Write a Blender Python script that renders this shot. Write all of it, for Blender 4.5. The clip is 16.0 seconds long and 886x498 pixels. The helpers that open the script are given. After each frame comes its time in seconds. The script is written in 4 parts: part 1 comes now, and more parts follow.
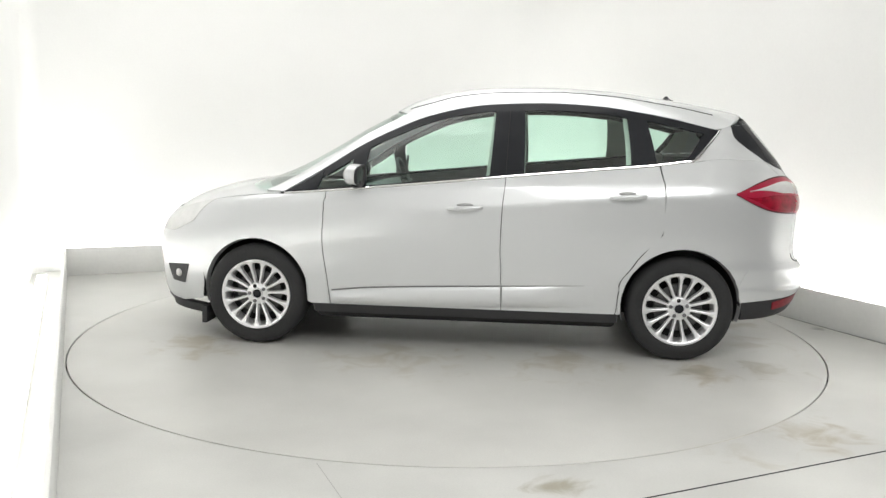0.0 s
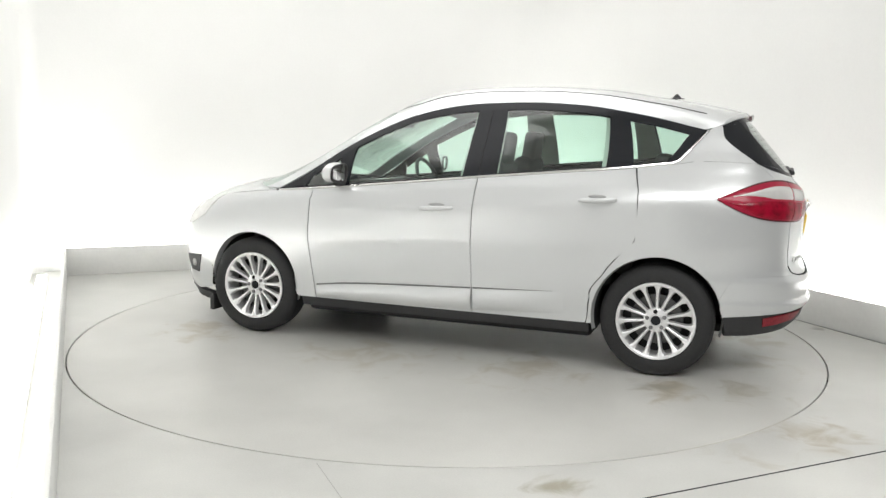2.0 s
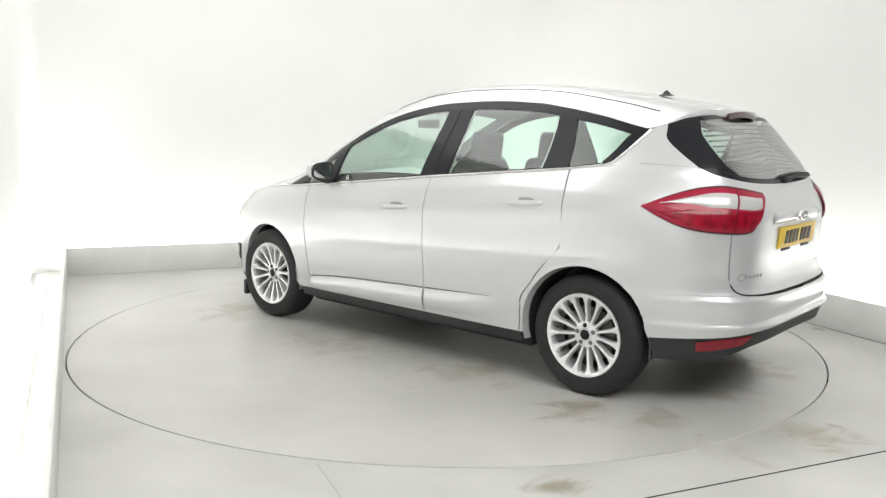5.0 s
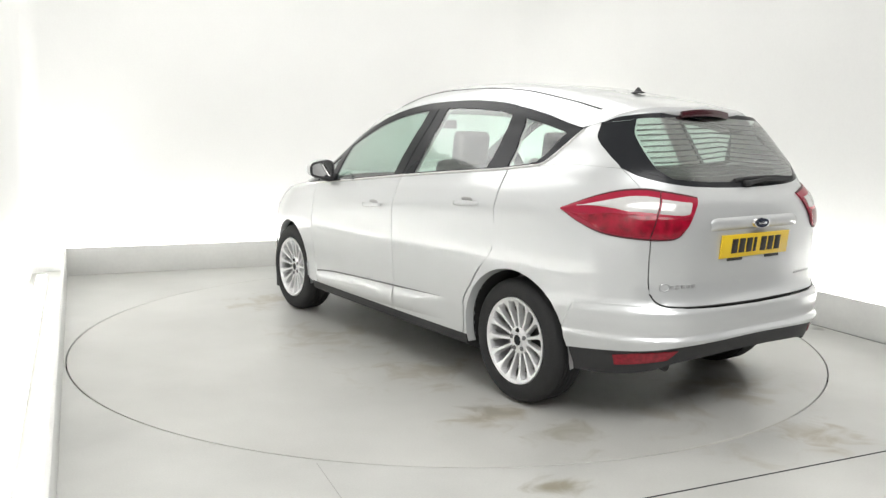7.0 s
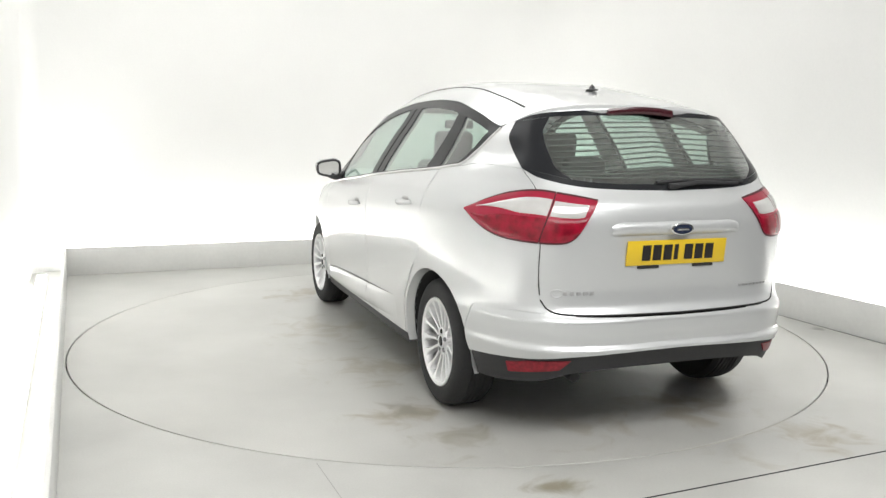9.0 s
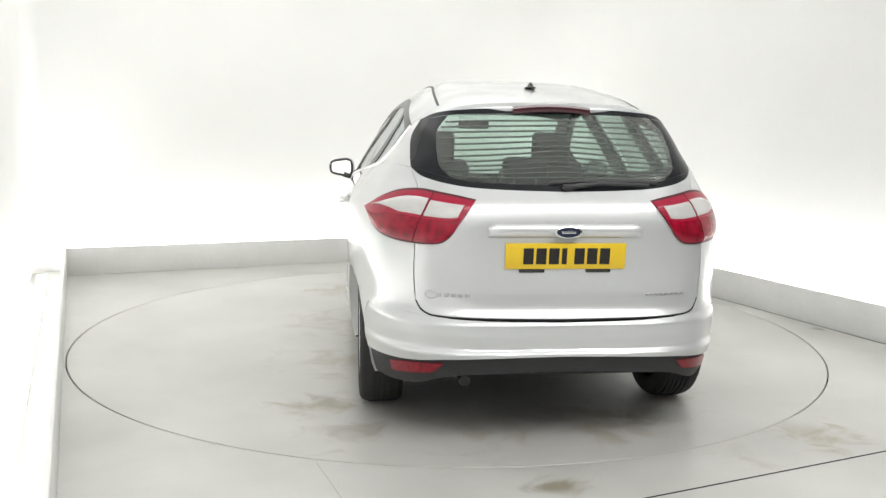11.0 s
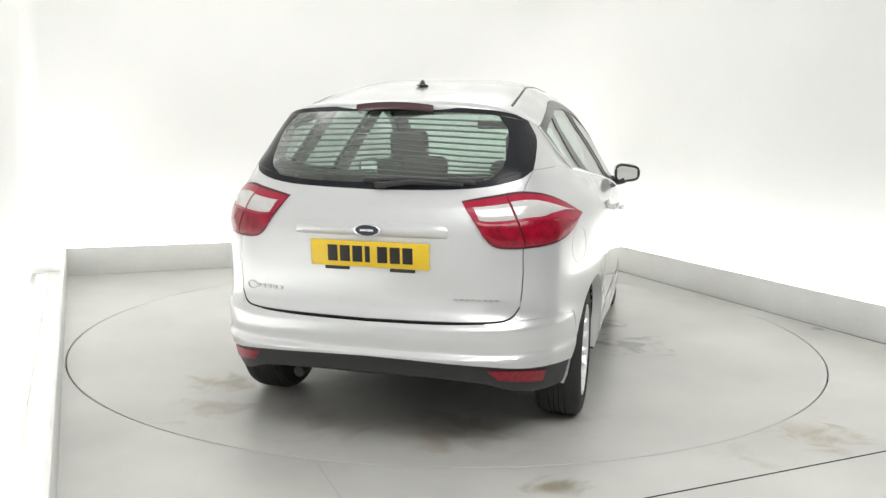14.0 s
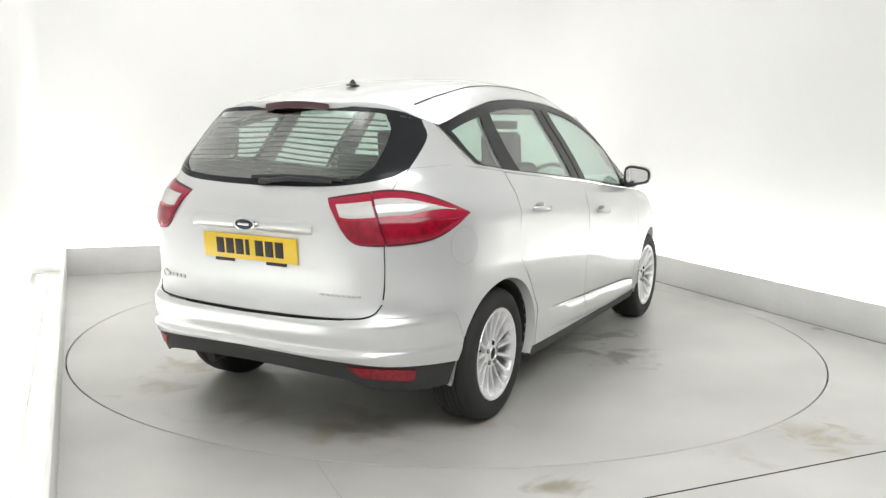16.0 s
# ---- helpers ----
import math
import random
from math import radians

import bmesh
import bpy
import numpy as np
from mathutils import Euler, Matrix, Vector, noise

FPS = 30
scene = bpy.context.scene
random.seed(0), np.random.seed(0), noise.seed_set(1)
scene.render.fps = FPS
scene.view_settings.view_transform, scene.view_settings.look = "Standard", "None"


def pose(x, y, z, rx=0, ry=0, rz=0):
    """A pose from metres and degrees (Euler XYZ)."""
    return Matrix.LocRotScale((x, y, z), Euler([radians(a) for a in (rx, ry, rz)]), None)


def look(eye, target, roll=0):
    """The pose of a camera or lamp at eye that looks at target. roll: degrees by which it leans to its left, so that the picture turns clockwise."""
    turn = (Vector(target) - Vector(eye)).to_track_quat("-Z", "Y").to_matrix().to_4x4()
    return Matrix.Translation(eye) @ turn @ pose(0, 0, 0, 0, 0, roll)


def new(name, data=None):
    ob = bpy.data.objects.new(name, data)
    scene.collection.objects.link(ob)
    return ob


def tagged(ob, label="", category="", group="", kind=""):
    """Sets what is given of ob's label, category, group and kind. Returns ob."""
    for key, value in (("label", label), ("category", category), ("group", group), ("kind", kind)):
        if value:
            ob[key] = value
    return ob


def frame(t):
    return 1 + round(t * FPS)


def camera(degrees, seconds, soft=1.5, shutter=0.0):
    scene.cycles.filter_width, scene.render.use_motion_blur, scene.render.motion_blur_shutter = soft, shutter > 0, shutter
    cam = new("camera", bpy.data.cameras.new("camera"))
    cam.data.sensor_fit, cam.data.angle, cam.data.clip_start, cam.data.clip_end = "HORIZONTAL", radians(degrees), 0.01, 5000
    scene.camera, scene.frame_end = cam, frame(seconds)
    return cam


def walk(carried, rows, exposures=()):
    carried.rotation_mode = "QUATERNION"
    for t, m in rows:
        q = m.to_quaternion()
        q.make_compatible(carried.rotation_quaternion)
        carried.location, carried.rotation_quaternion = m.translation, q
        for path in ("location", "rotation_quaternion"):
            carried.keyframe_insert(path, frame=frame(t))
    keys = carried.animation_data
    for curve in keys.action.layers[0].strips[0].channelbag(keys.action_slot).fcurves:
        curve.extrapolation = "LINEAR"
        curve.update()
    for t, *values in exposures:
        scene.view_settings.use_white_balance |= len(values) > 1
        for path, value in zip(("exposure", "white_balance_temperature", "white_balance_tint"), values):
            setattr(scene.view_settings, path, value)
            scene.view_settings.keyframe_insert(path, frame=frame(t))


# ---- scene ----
# ---------- camera ----------
cam = camera(55.405, 16.0, soft=1.4)
VIEW = look((0.0, -5.790, 1.3976), (-0.01037, -0.8413, 0.68335), 0.913)
walk(cam, [(0.0, VIEW), (16.0, VIEW)], [(0.0, 0.0), (16.0, 0.0)])

# ---------- the studio's plan, turned against the view ----------
TURN = radians(23.6)
E1 = Vector((math.cos(TURN), math.sin(TURN), 0))
E2 = Vector((-math.sin(TURN), math.cos(TURN), 0))
LEFT, RIGHT, BACK, FRONT = -2.44, 2.626, 3.015, -7.6
TROUGH = 0.30
KERB_H = 0.25
DISC_R = 2.442
DISC_C = Vector((0.022, -0.010, 0))


def room(a, b, z=0.0):
    """A point of the studio: a along the back wall, b towards it."""
    return E1 * a + E2 * b + Vector((0, 0, z))


ROOM = Matrix.Rotation(TURN, 4, "Z")

# ---------- light ----------
world = bpy.data.worlds.new("world")
scene.world = world
world.use_nodes = True
world.node_tree.nodes["Background"].inputs[0].default_value = (0.9, 0.95, 1.0, 1)
world.node_tree.nodes["Background"].inputs[1].default_value = 0.05


def area_lamp(name, a, b, z, size_a, size_b, watts, tilt=(0, 0)):
    data = bpy.data.lights.new(name, "AREA")
    data.shape, data.size, data.size_y, data.energy = "RECTANGLE", size_a, size_b, watts
    data.color = (1.0, 0.997, 0.985)
    ob = new(name, data)
    ob.matrix_world = Matrix.Translation(room(a, b, z)) @ ROOM @ pose(0, 0, 0, tilt[0], tilt[1], 0)
    return ob


CEIL = 3.7
area_lamp("unseen_ceiling_lamp", -0.2, 0.75, CEIL - 0.05, 4.2, 3.8, 86)
# fill lamp added out of view near the camera, brightens the car's near side
area_lamp("unseen_ceiling_lamp", -0.35, -5.0, CEIL - 0.05, 4.0, 2.3, 170)
# fluorescent battens hidden behind the kerbs throw their light up the walls
area_lamp("trough_lamp", 0.08, BACK + 0.14, 0.06, RIGHT - LEFT + 0.2, 0.14, 32, (180, 0))
area_lamp("trough_lamp", RIGHT + 0.14, 0.2, 0.06, 0.14, 5.4, 40, (180, 0))
area_lamp("trough_lamp", LEFT - 0.14, 0.0, 0.06, 0.14, 5.8, 38, (180, 0))


# ---------- materials ----------
def material(name, colour, rough=0.5, metal=0.0, grain=0.0, scale=40.0, bump=0.0, stain=0.0, stain_scale=2.0, coat=0.0, emit=0.0, spec=0.5):
    m = bpy.data.materials.new(name)
    m.use_nodes = True
    t, b = m.node_tree, m.node_tree.nodes["Principled BSDF"]
    b.inputs["Base Color"].default_value = (*colour, 1)
    b.inputs["Roughness"].default_value, b.inputs["Metallic"].default_value = rough, metal
    b.inputs["Coat Weight"].default_value = coat
    b.inputs["Coat Roughness"].default_value = 0.025
    b.inputs["Coat IOR"].default_value = 1.6
    b.inputs["Specular IOR Level"].default_value = spec
    if emit:
        b.inputs["Emission Color"].default_value = (*colour, 1)
        b.inputs["Emission Strength"].default_value = emit
    if grain or stain or bump:
        co = t.nodes.new("ShaderNodeTexCoord")
        last = None
        for amount, sc, detail in ((grain, scale, 4), (stain, stain_scale, 8)):
            if not amount:
                continue
            no = t.nodes.new("ShaderNodeTexNoise")
            no.inputs["Scale"].default_value, no.inputs["Detail"].default_value = sc, detail
            t.links.new(co.outputs["Object"], no.inputs["Vector"])
            ra = t.nodes.new("ShaderNodeMapRange")
            ra.inputs[1].default_value, ra.inputs[2].default_value = 0.3, 0.7
            ra.inputs[3].default_value, ra.inputs[4].default_value = 1 - amount, 1 + amount * 0.4
            t.links.new(no.outputs[0], ra.inputs[0])
            mul = t.nodes.new("ShaderNodeMix")
            mul.data_type, mul.blend_type = "RGBA", "MULTIPLY"
            mul.inputs[0].default_value = 1
            if last is None:
                mul.inputs[6].default_value = (*colour, 1)
            else:
                t.links.new(last, mul.inputs[6])
            t.links.new(ra.outputs[0], mul.inputs[7])
            last = mul.outputs[2]
            if bump and amount == (grain or stain):
                bu = t.nodes.new("ShaderNodeBump")
                bu.inputs["Strength"].default_value, bu.inputs["Distance"].default_value = bump, 0.002
                t.links.new(no.outputs[0], bu.inputs["Height"])
                t.links.new(bu.outputs[0], b.inputs["Normal"])
        if last is not None:
            t.links.new(last, b.inputs["Base Color"])
    return m


def tinted_glass(name, tint, gloss, rough, steep):
    """A thin pane: it lets tinted light straight through and mirrors by Fresnel."""
    m = bpy.data.materials.new(name)
    m.use_nodes = True
    t = m.node_tree
    t.nodes.remove(t.nodes["Principled BSDF"])
    out = t.nodes["Material Output"]
    tr, gl = t.nodes.new("ShaderNodeBsdfTransparent"), t.nodes.new("ShaderNodeBsdfGlossy")
    tr.inputs[0].default_value = (*tint, 1)
    gl.inputs["Roughness"].default_value = rough
    lw, mi = t.nodes.new("ShaderNodeLayerWeight"), t.nodes.new("ShaderNodeMixShader")
    lw.inputs[0].default_value = 0.5
    po, ra = t.nodes.new("ShaderNodeMath"), t.nodes.new("ShaderNodeMapRange")
    po.operation = "POWER"
    po.inputs[1].default_value = steep
    ra.inputs[3].default_value, ra.inputs[4].default_value = gloss, 0.95
    t.links.new(lw.outputs["Facing"], po.inputs[0])
    t.links.new(po.outputs[0], ra.inputs[0])
    t.links.new(ra.outputs[0], mi.inputs[0])
    t.links.new(tr.outputs[0], mi.inputs[1])
    t.links.new(gl.outputs[0], mi.inputs[2])
    t.links.new(mi.outputs[0], out.inputs[0])
    return m


PAINT = material("silver_paint", (0.665, 0.677, 0.685), 0.33, 0.40, grain=0.04, scale=900, coat=1.0)
WALL = material("white_wall", (0.80, 0.80, 0.785), 0.75, grain=0.015, scale=60, stain=0.03, stain_scale=0.8, bump=0.05)
UNSEEN_WALL = material("unseen_wall_grey", (0.15, 0.15, 0.147), 0.8, grain=0.03, scale=40, stain=0.1, stain_scale=1.0)
KERB = material("white_board", (0.74, 0.74, 0.72), 0.55, grain=0.03, scale=30, stain=0.06, stain_scale=2.5, bump=0.05)
FLOOR = material("grey_floor_paint", (0.525, 0.525, 0.50), 0.34, grain=0.05, scale=120, stain=0.16, stain_scale=1.3, bump=0.06)
DISC = material("turntable_paint", (0.525, 0.522, 0.495), 0.33, grain=0.05, scale=120, stain=0.15, stain_scale=1.1, bump=0.06)
JOINT = material("filled_joint", (0.40, 0.40, 0.38), 0.8)
FILLING = material("dried_dirt", (0.47, 0.455, 0.41), 0.8, grain=0.1, scale=60)
DARK = material("dark_gap", (0.02, 0.02, 0.02), 0.9)
BLACK = material("black_plastic", (0.03, 0.03, 0.032), 0.55, grain=0.2, scale=500, bump=0.15)
GLOSS_BLACK = material("gloss_black", (0.018, 0.019, 0.022), 0.24, spec=0.18, coat=0.05)
RUBBER = material("tyre_rubber", (0.020, 0.020, 0.021), 0.75, grain=0.15, scale=80, bump=0.2)
ALLOY = material("alloy", (0.86, 0.86, 0.87), 0.3, 0.6, grain=0.05, scale=60)
CHROME = material("chrome", (0.88, 0.88, 0.88), 0.12, 1.0)
GLASS = tinted_glass("green_glass", (0.79, 0.95, 0.875), 0.085, 0.08, 2.4)
REAR_GLASS = tinted_glass("rear_glass", (0.76, 0.90, 0.84), 0.10, 0.14, 1.4)
RED_LENS = material("red_lens", (0.37, 0.008, 0.038), 0.28, coat=0.3, grain=0.15, scale=26, spec=0.3)
REFLECTOR = material("red_reflector", (0.26, 0.010, 0.022), 0.35, coat=0.3, grain=0.35, scale=60, spec=0.3)
LAMP_SEAL = material("lamp_edge", (0.07, 0.006, 0.012), 0.4)
HEAD_LENS = material("head_lamp_lens", (0.80, 0.80, 0.79), 0.12, 0.3, coat=0.8, grain=0.08, scale=24)
CLEAR_LENS = material("clear_lens", (0.62, 0.61, 0.60), 0.15, 0.1, coat=0.8, grain=0.05, scale=30)
DEEP_LENS = material("deep_red_lens", (0.31, 0.003, 0.022), 0.22, coat=0.3, grain=0.45, scale=32, spec=0.3)
CLOTH = material("seat_cloth", (0.10, 0.103, 0.108), 0.9, grain=0.25, scale=300, bump=0.3)
YELLOW = material("plate_yellow", (0.82, 0.56, 0.03), 0.35, grain=0.04, scale=200)
TUBE = material("lamp_tube", (1.0, 0.99, 0.96), 0.4, emit=9.0)


# ---------- building helpers ----------
def smooth_by_angle(bm, degrees=35):
    lim = radians(degrees)
    for f in bm.faces:
        f.smooth = True
    for e in bm.edges:
        if len(e.link_faces) == 2 and e.calc_face_angle(0) > lim:
            e.smooth = False


def part(name, bm, mat, parent=None, label="", m=None, angle=35):
    """Links a bmesh as one mesh object under a thing or a part."""
    bm.normal_update()
    smooth_by_angle(bm, angle)
    me = bpy.data.meshes.new(name)
    bm.to_mesh(me)
    bm.free()
    me.materials.append(mat)
    ob = new(name, me)
    if parent is not None:
        ob.parent = parent
    if m is not None:
        ob.matrix_basis = m
    return tagged(ob, label)


def box(x0, x1, y0, y1, z0, z1, bevel=0.0, bm=None, segs=2):
    own = bmesh.new()
    bmesh.ops.create_cube(own, size=1)
    bmesh.ops.transform(own, matrix=Matrix.Translation(((x0 + x1) / 2, (y0 + y1) / 2, (z0 + z1) / 2)) @ Matrix.Diagonal((x1 - x0, y1 - y0, z1 - z0, 1)), verts=own.verts)
    if bevel:
        bmesh.ops.bevel(own, geom=own.edges[:], offset=bevel, segments=segs, affect="EDGES", profile=0.5)
    return merge(bm, own) if bm else own


def merge(bm, other, m=None):
    if m is not None:
        bmesh.ops.transform(other, matrix=m, verts=other.verts)
    me = bpy.data.meshes.new("tmp")
    other.to_mesh(me)
    other.free()
    bm.from_mesh(me)
    bpy.data.meshes.remove(me)
    return bm


def lathe(profile, segs=48, bm=None, axis="y"):
    """Turns a profile of (radius, along) about an axis."""
    bm = bm or bmesh.new()
    rings = []
    for i in range(segs):
        a = 2 * math.pi * i / segs
        row = []
        for r, h in profile:
            p = (r * math.cos(a), h, r * math.sin(a)) if axis == "y" else (r * math.cos(a), r * math.sin(a), h)
            row.append(bm.verts.new(p))
        rings.append(row)
    for i in range(segs):
        p, q = rings[i], rings[(i + 1) % segs]
        for j in range(len(profile) - 1):
            bm.faces.new((p[j], p[j + 1], q[j + 1], q[j]))
    bmesh.ops.remove_doubles(bm, verts=bm.verts, dist=1e-5)
    bmesh.ops.recalc_face_normals(bm, faces=bm.faces)
    return bm


def sheet(f, nu, nv, thick=0.0, bm=None, flip=False, open_end=False):
    """A grid of f(u, v), u and v from 0 to 1, with an optional turned-in edge of that depth."""
    bm = bm or bmesh.new()
    pts = [[Vector(f(i / nu, j / nv)) for j in range(nv + 1)] for i in range(nu + 1)]
    vs = [[bm.verts.new(p) for p in row] for row in pts]
    fs = []
    for i in range(nu):
        for j in range(nv):
            q = (vs[i][j], vs[i + 1][j], vs[i + 1][j + 1], vs[i][j + 1])
            fs.append(bm.faces.new(q[::-1] if flip else q))
    if thick:
        bm.normal_update()
        rim = [(i, 0) for i in range(nu + 1)] + [(nu, j) for j in range(1, nv + 1)] + [(i, nv) for i in range(nu - 1, -1, -1)] + [(0, j) for j in range(nv - 1, 0, -1)]
        inner = [bm.verts.new(vs[i][j].co - vs[i][j].normal * thick) for i, j in rim]
        for k in range(len(rim)):
            a, b = rim[k], rim[(k + 1) % len(rim)]
            if open_end and a[0] == nu and b[0] == nu:
                continue
            q = (vs[b[0]][b[1]], vs[a[0]][a[1]], inner[k], inner[(k + 1) % len(rim)])
            bm.faces.new(q[::-1] if flip else q)
    return bm


def ball_strip(points, radius, segs=8, bm=None, flat=1.0):
    """A round bar along points."""
    bm = bm or bmesh.new()
    rings = []
    pts = [Vector(p) for p in points]
    for i, p in enumerate(pts):
        d = (pts[min(i + 1, len(pts) - 1)] - pts[max(i - 1, 0)]).normalized()
        a = d.orthogonal().normalized() if abs(d.z) > 0.95 else d.cross(Vector((0, 0, 1))).normalized()
        b = a.cross(d).normalized()
        r = radius(i / (len(pts) - 1)) if callable(radius) else radius
        rings.append([bm.verts.new(p + (a * math.cos(t) * flat + b * math.sin(t)) * r) for t in (2 * math.pi * k / segs for k in range(segs))])
    for i in range(len(pts) - 1):
        for k in range(segs):
            bm.faces.new((rings[i][k], rings[i][(k + 1) % segs], rings[i + 1][(k + 1) % segs], rings[i + 1][k]))
    bm.faces.new(rings[0][::-1])
    bm.faces.new(rings[-1])
    bmesh.ops.recalc_face_normals(bm, faces=bm.faces)
    return bm


def thing(name, label, category, group="", kind="", m=None):
    ob = new(name)
    ob.empty_display_size = 0.1
    if m is not None:
        ob.matrix_basis = m
    return tagged(ob, label, category, group, kind)


# ---------- the studio ----------
def ring_floor(r0, reach, z, n=128):
    """A square of floor with a round hole, in the studio's axes."""
    bm = bmesh.new()
    rows = []
    for i in range(n):
        a = 2 * math.pi * i / n
        c, s = math.cos(a), math.sin(a)
        k = reach / max(abs(c), abs(s))
        row = [bm.verts.new((r0 * c, r0 * s, z - 0.05)), bm.verts.new((r0 * c, r0 * s, z - 0.002)), bm.verts.new(((r0 + 0.002) * c, (r0 + 0.002) * s, z))]
        for q in (0.03, 0.12, 0.4, 1.0):
            row.append(bm.verts.new(((r0 + (k - r0) * q) * c, (r0 + (k - r0) * q) * s, z)))
        rows.append(row)
    for i in range(n):
        p, q = rows[i], rows[(i + 1) % n]
        for j in range(len(p) - 1):
            bm.faces.new((p[j], p[j + 1], q[j + 1], q[j]))
    bmesh.ops.recalc_face_normals(bm, faces=bm.faces)
    return bm


floor = part("floor", ring_floor(DISC_R + 0.004, 9.0, 0.0), FLOOR, m=Matrix.Translation(DISC_C) @ ROOM)
tagged(floor, "pale grey painted studio floor with brown scuffs", "floor", kind="structure")
pit = part("pit_floor", lathe([(0.0, -0.048), (DISC_R + 0.02, -0.048)], 96, axis="z"), DARK, m=Matrix.Translation(DISC_C))
tagged(pit, "dark gap below the turntable's rim", "floor", kind="structure")


def make_turntable():
    table = thing("turntable", "round grey painted turntable flush with the floor, stained where wheels stood", "turntable")
    deck = lathe([(0.0, 0.0), (0.6, 0.0), (1.6, 0.0), (2.3, 0.0), (DISC_R - 0.034, 0.0), (DISC_R - 0.034, -0.02)], 160, axis="z")
    part("deck", deck, DISC, table)
    rim = lathe([(DISC_R - 0.034, -0.02), (DISC_R - 0.034, 0.0), (DISC_R - 0.006, 0.0), (DISC_R - 0.004, -0.002), (DISC_R - 0.004, -0.045)], 160, axis="z")
    part("rim", rim, DISC, table, "grey painted steel rim")
    return table


turntable = make_turntable()


def packed_dirt(a0, a1, n=24):
    """Dried dirt that fills the gap round the deck between two bearings."""
    bm = bmesh.new()
    rows = []
    for i in range(n + 1):
        a = radians(a0 + (a1 - a0) * i / n)
        d = 0.0035 * ease_ends(i / n)
        rows.append([bm.verts.new((r * math.cos(a), r * math.sin(a), z)) for r, z in ((DISC_R - 0.0035, -0.03), (DISC_R - 0.0035, -0.004 + d), (DISC_R + 0.0035, -0.004 + d), (DISC_R + 0.0035, -0.03))])
    for p, q in zip(rows, rows[1:]):
        for k in range(3):
            bm.faces.new((p[k], q[k], q[k + 1], p[k + 1]))
    bmesh.ops.recalc_face_normals(bm, faces=bm.faces)
    ob = part("gap_filling", bm, FILLING, m=Matrix.Translation(DISC_C))
    return tagged(ob, "pale dried dirt packed into the turntable's gap", "floor joint", kind="structure")


def ease_ends(t):
    return min(1, 6 * min(t, 1 - t))


packed_dirt(-65.8, -44.5)


def joint(a0, b0, a1, b1, wide):
    """A dark joint in the floor between two plan points."""
    length = math.hypot(a1 - a0, b1 - b0)
    bm = box(0, length, -wide / 2, wide / 2, -0.004, 0.0012)
    ob = part("floor_joint", bm, DARK if wide > 0.004 else JOINT, m=ROOM @ pose(a0, b0, 0, 0, 0, math.degrees(math.atan2(b1 - b0, a1 - a0))))
    return tagged(ob, "thin dark joint between floor sheets", "floor joint", kind="structure")


joint(-2.4, -2.815, 2.6, -2.79, 0.008)
joint(RIGHT - 0.004, -2.78, RIGHT - 0.004, 1.9, 0.005)
joint(-1.45, -2.80, -1.45, -2.02, 0.003)


BROWN, OLIVE, WET = (0.32, 0.28, 0.205), (0.26, 0.235, 0.17), (0.18, 0.18, 0.168)


def stains(mat, spots):
    """Brown and wet-looking marks with ragged outlines, each round a place of the object's own plan."""
    t, b = mat.node_tree, mat.node_tree.nodes["Principled BSDF"]
    last = b.inputs["Base Color"].links[0].from_socket
    co = t.nodes.new("ShaderNodeTexCoord")
    no = t.nodes.new("ShaderNodeTexNoise")
    no.inputs["Scale"].default_value, no.inputs["Detail"].default_value, no.inputs["Distortion"].default_value = 5.5, 10, 0.9
    t.links.new(co.outputs["Object"], no.inputs["Vector"])
    for x, y, radius, colour, amount in spots:
        d = t.nodes.new("ShaderNodeVectorMath")
        d.operation = "DISTANCE"
        d.inputs[1].default_value = (x, y, 0)
        t.links.new(co.outputs["Object"], d.inputs[0])
        fall = t.nodes.new("ShaderNodeMapRange")
        fall.inputs[1].default_value, fall.inputs[2].default_value = radius, 0.0
        fall.inputs[3].default_value, fall.inputs[4].default_value = -0.40, 0.17 if colour == WET else 0.15
        t.links.new(d.outputs["Value"], fall.inputs[0])
        add = t.nodes.new("ShaderNodeMath")
        add.operation = "ADD"
        t.links.new(no.outputs[0], add.inputs[0])
        t.links.new(fall.outputs[0], add.inputs[1])
        cut = t.nodes.new("ShaderNodeMapRange")
        cut.interpolation_type = "SMOOTHSTEP"
        cut.inputs[1].default_value, cut.inputs[2].default_value = (0.45, 0.70) if colour == WET else (0.41, 0.72)
        cut.inputs[3].default_value, cut.inputs[4].default_value = 0.0, amount
        t.links.new(add.outputs[0], cut.inputs[0])
        mix = t.nodes.new("ShaderNodeMix")
        mix.data_type = "RGBA"
        mix.inputs[7].default_value = (*colour, 1)
        t.links.new(cut.outputs[0], mix.inputs[0])
        t.links.new(last, mix.inputs[6])
        last = mix.outputs[2]
    t.links.new(last, b.inputs["Base Color"])


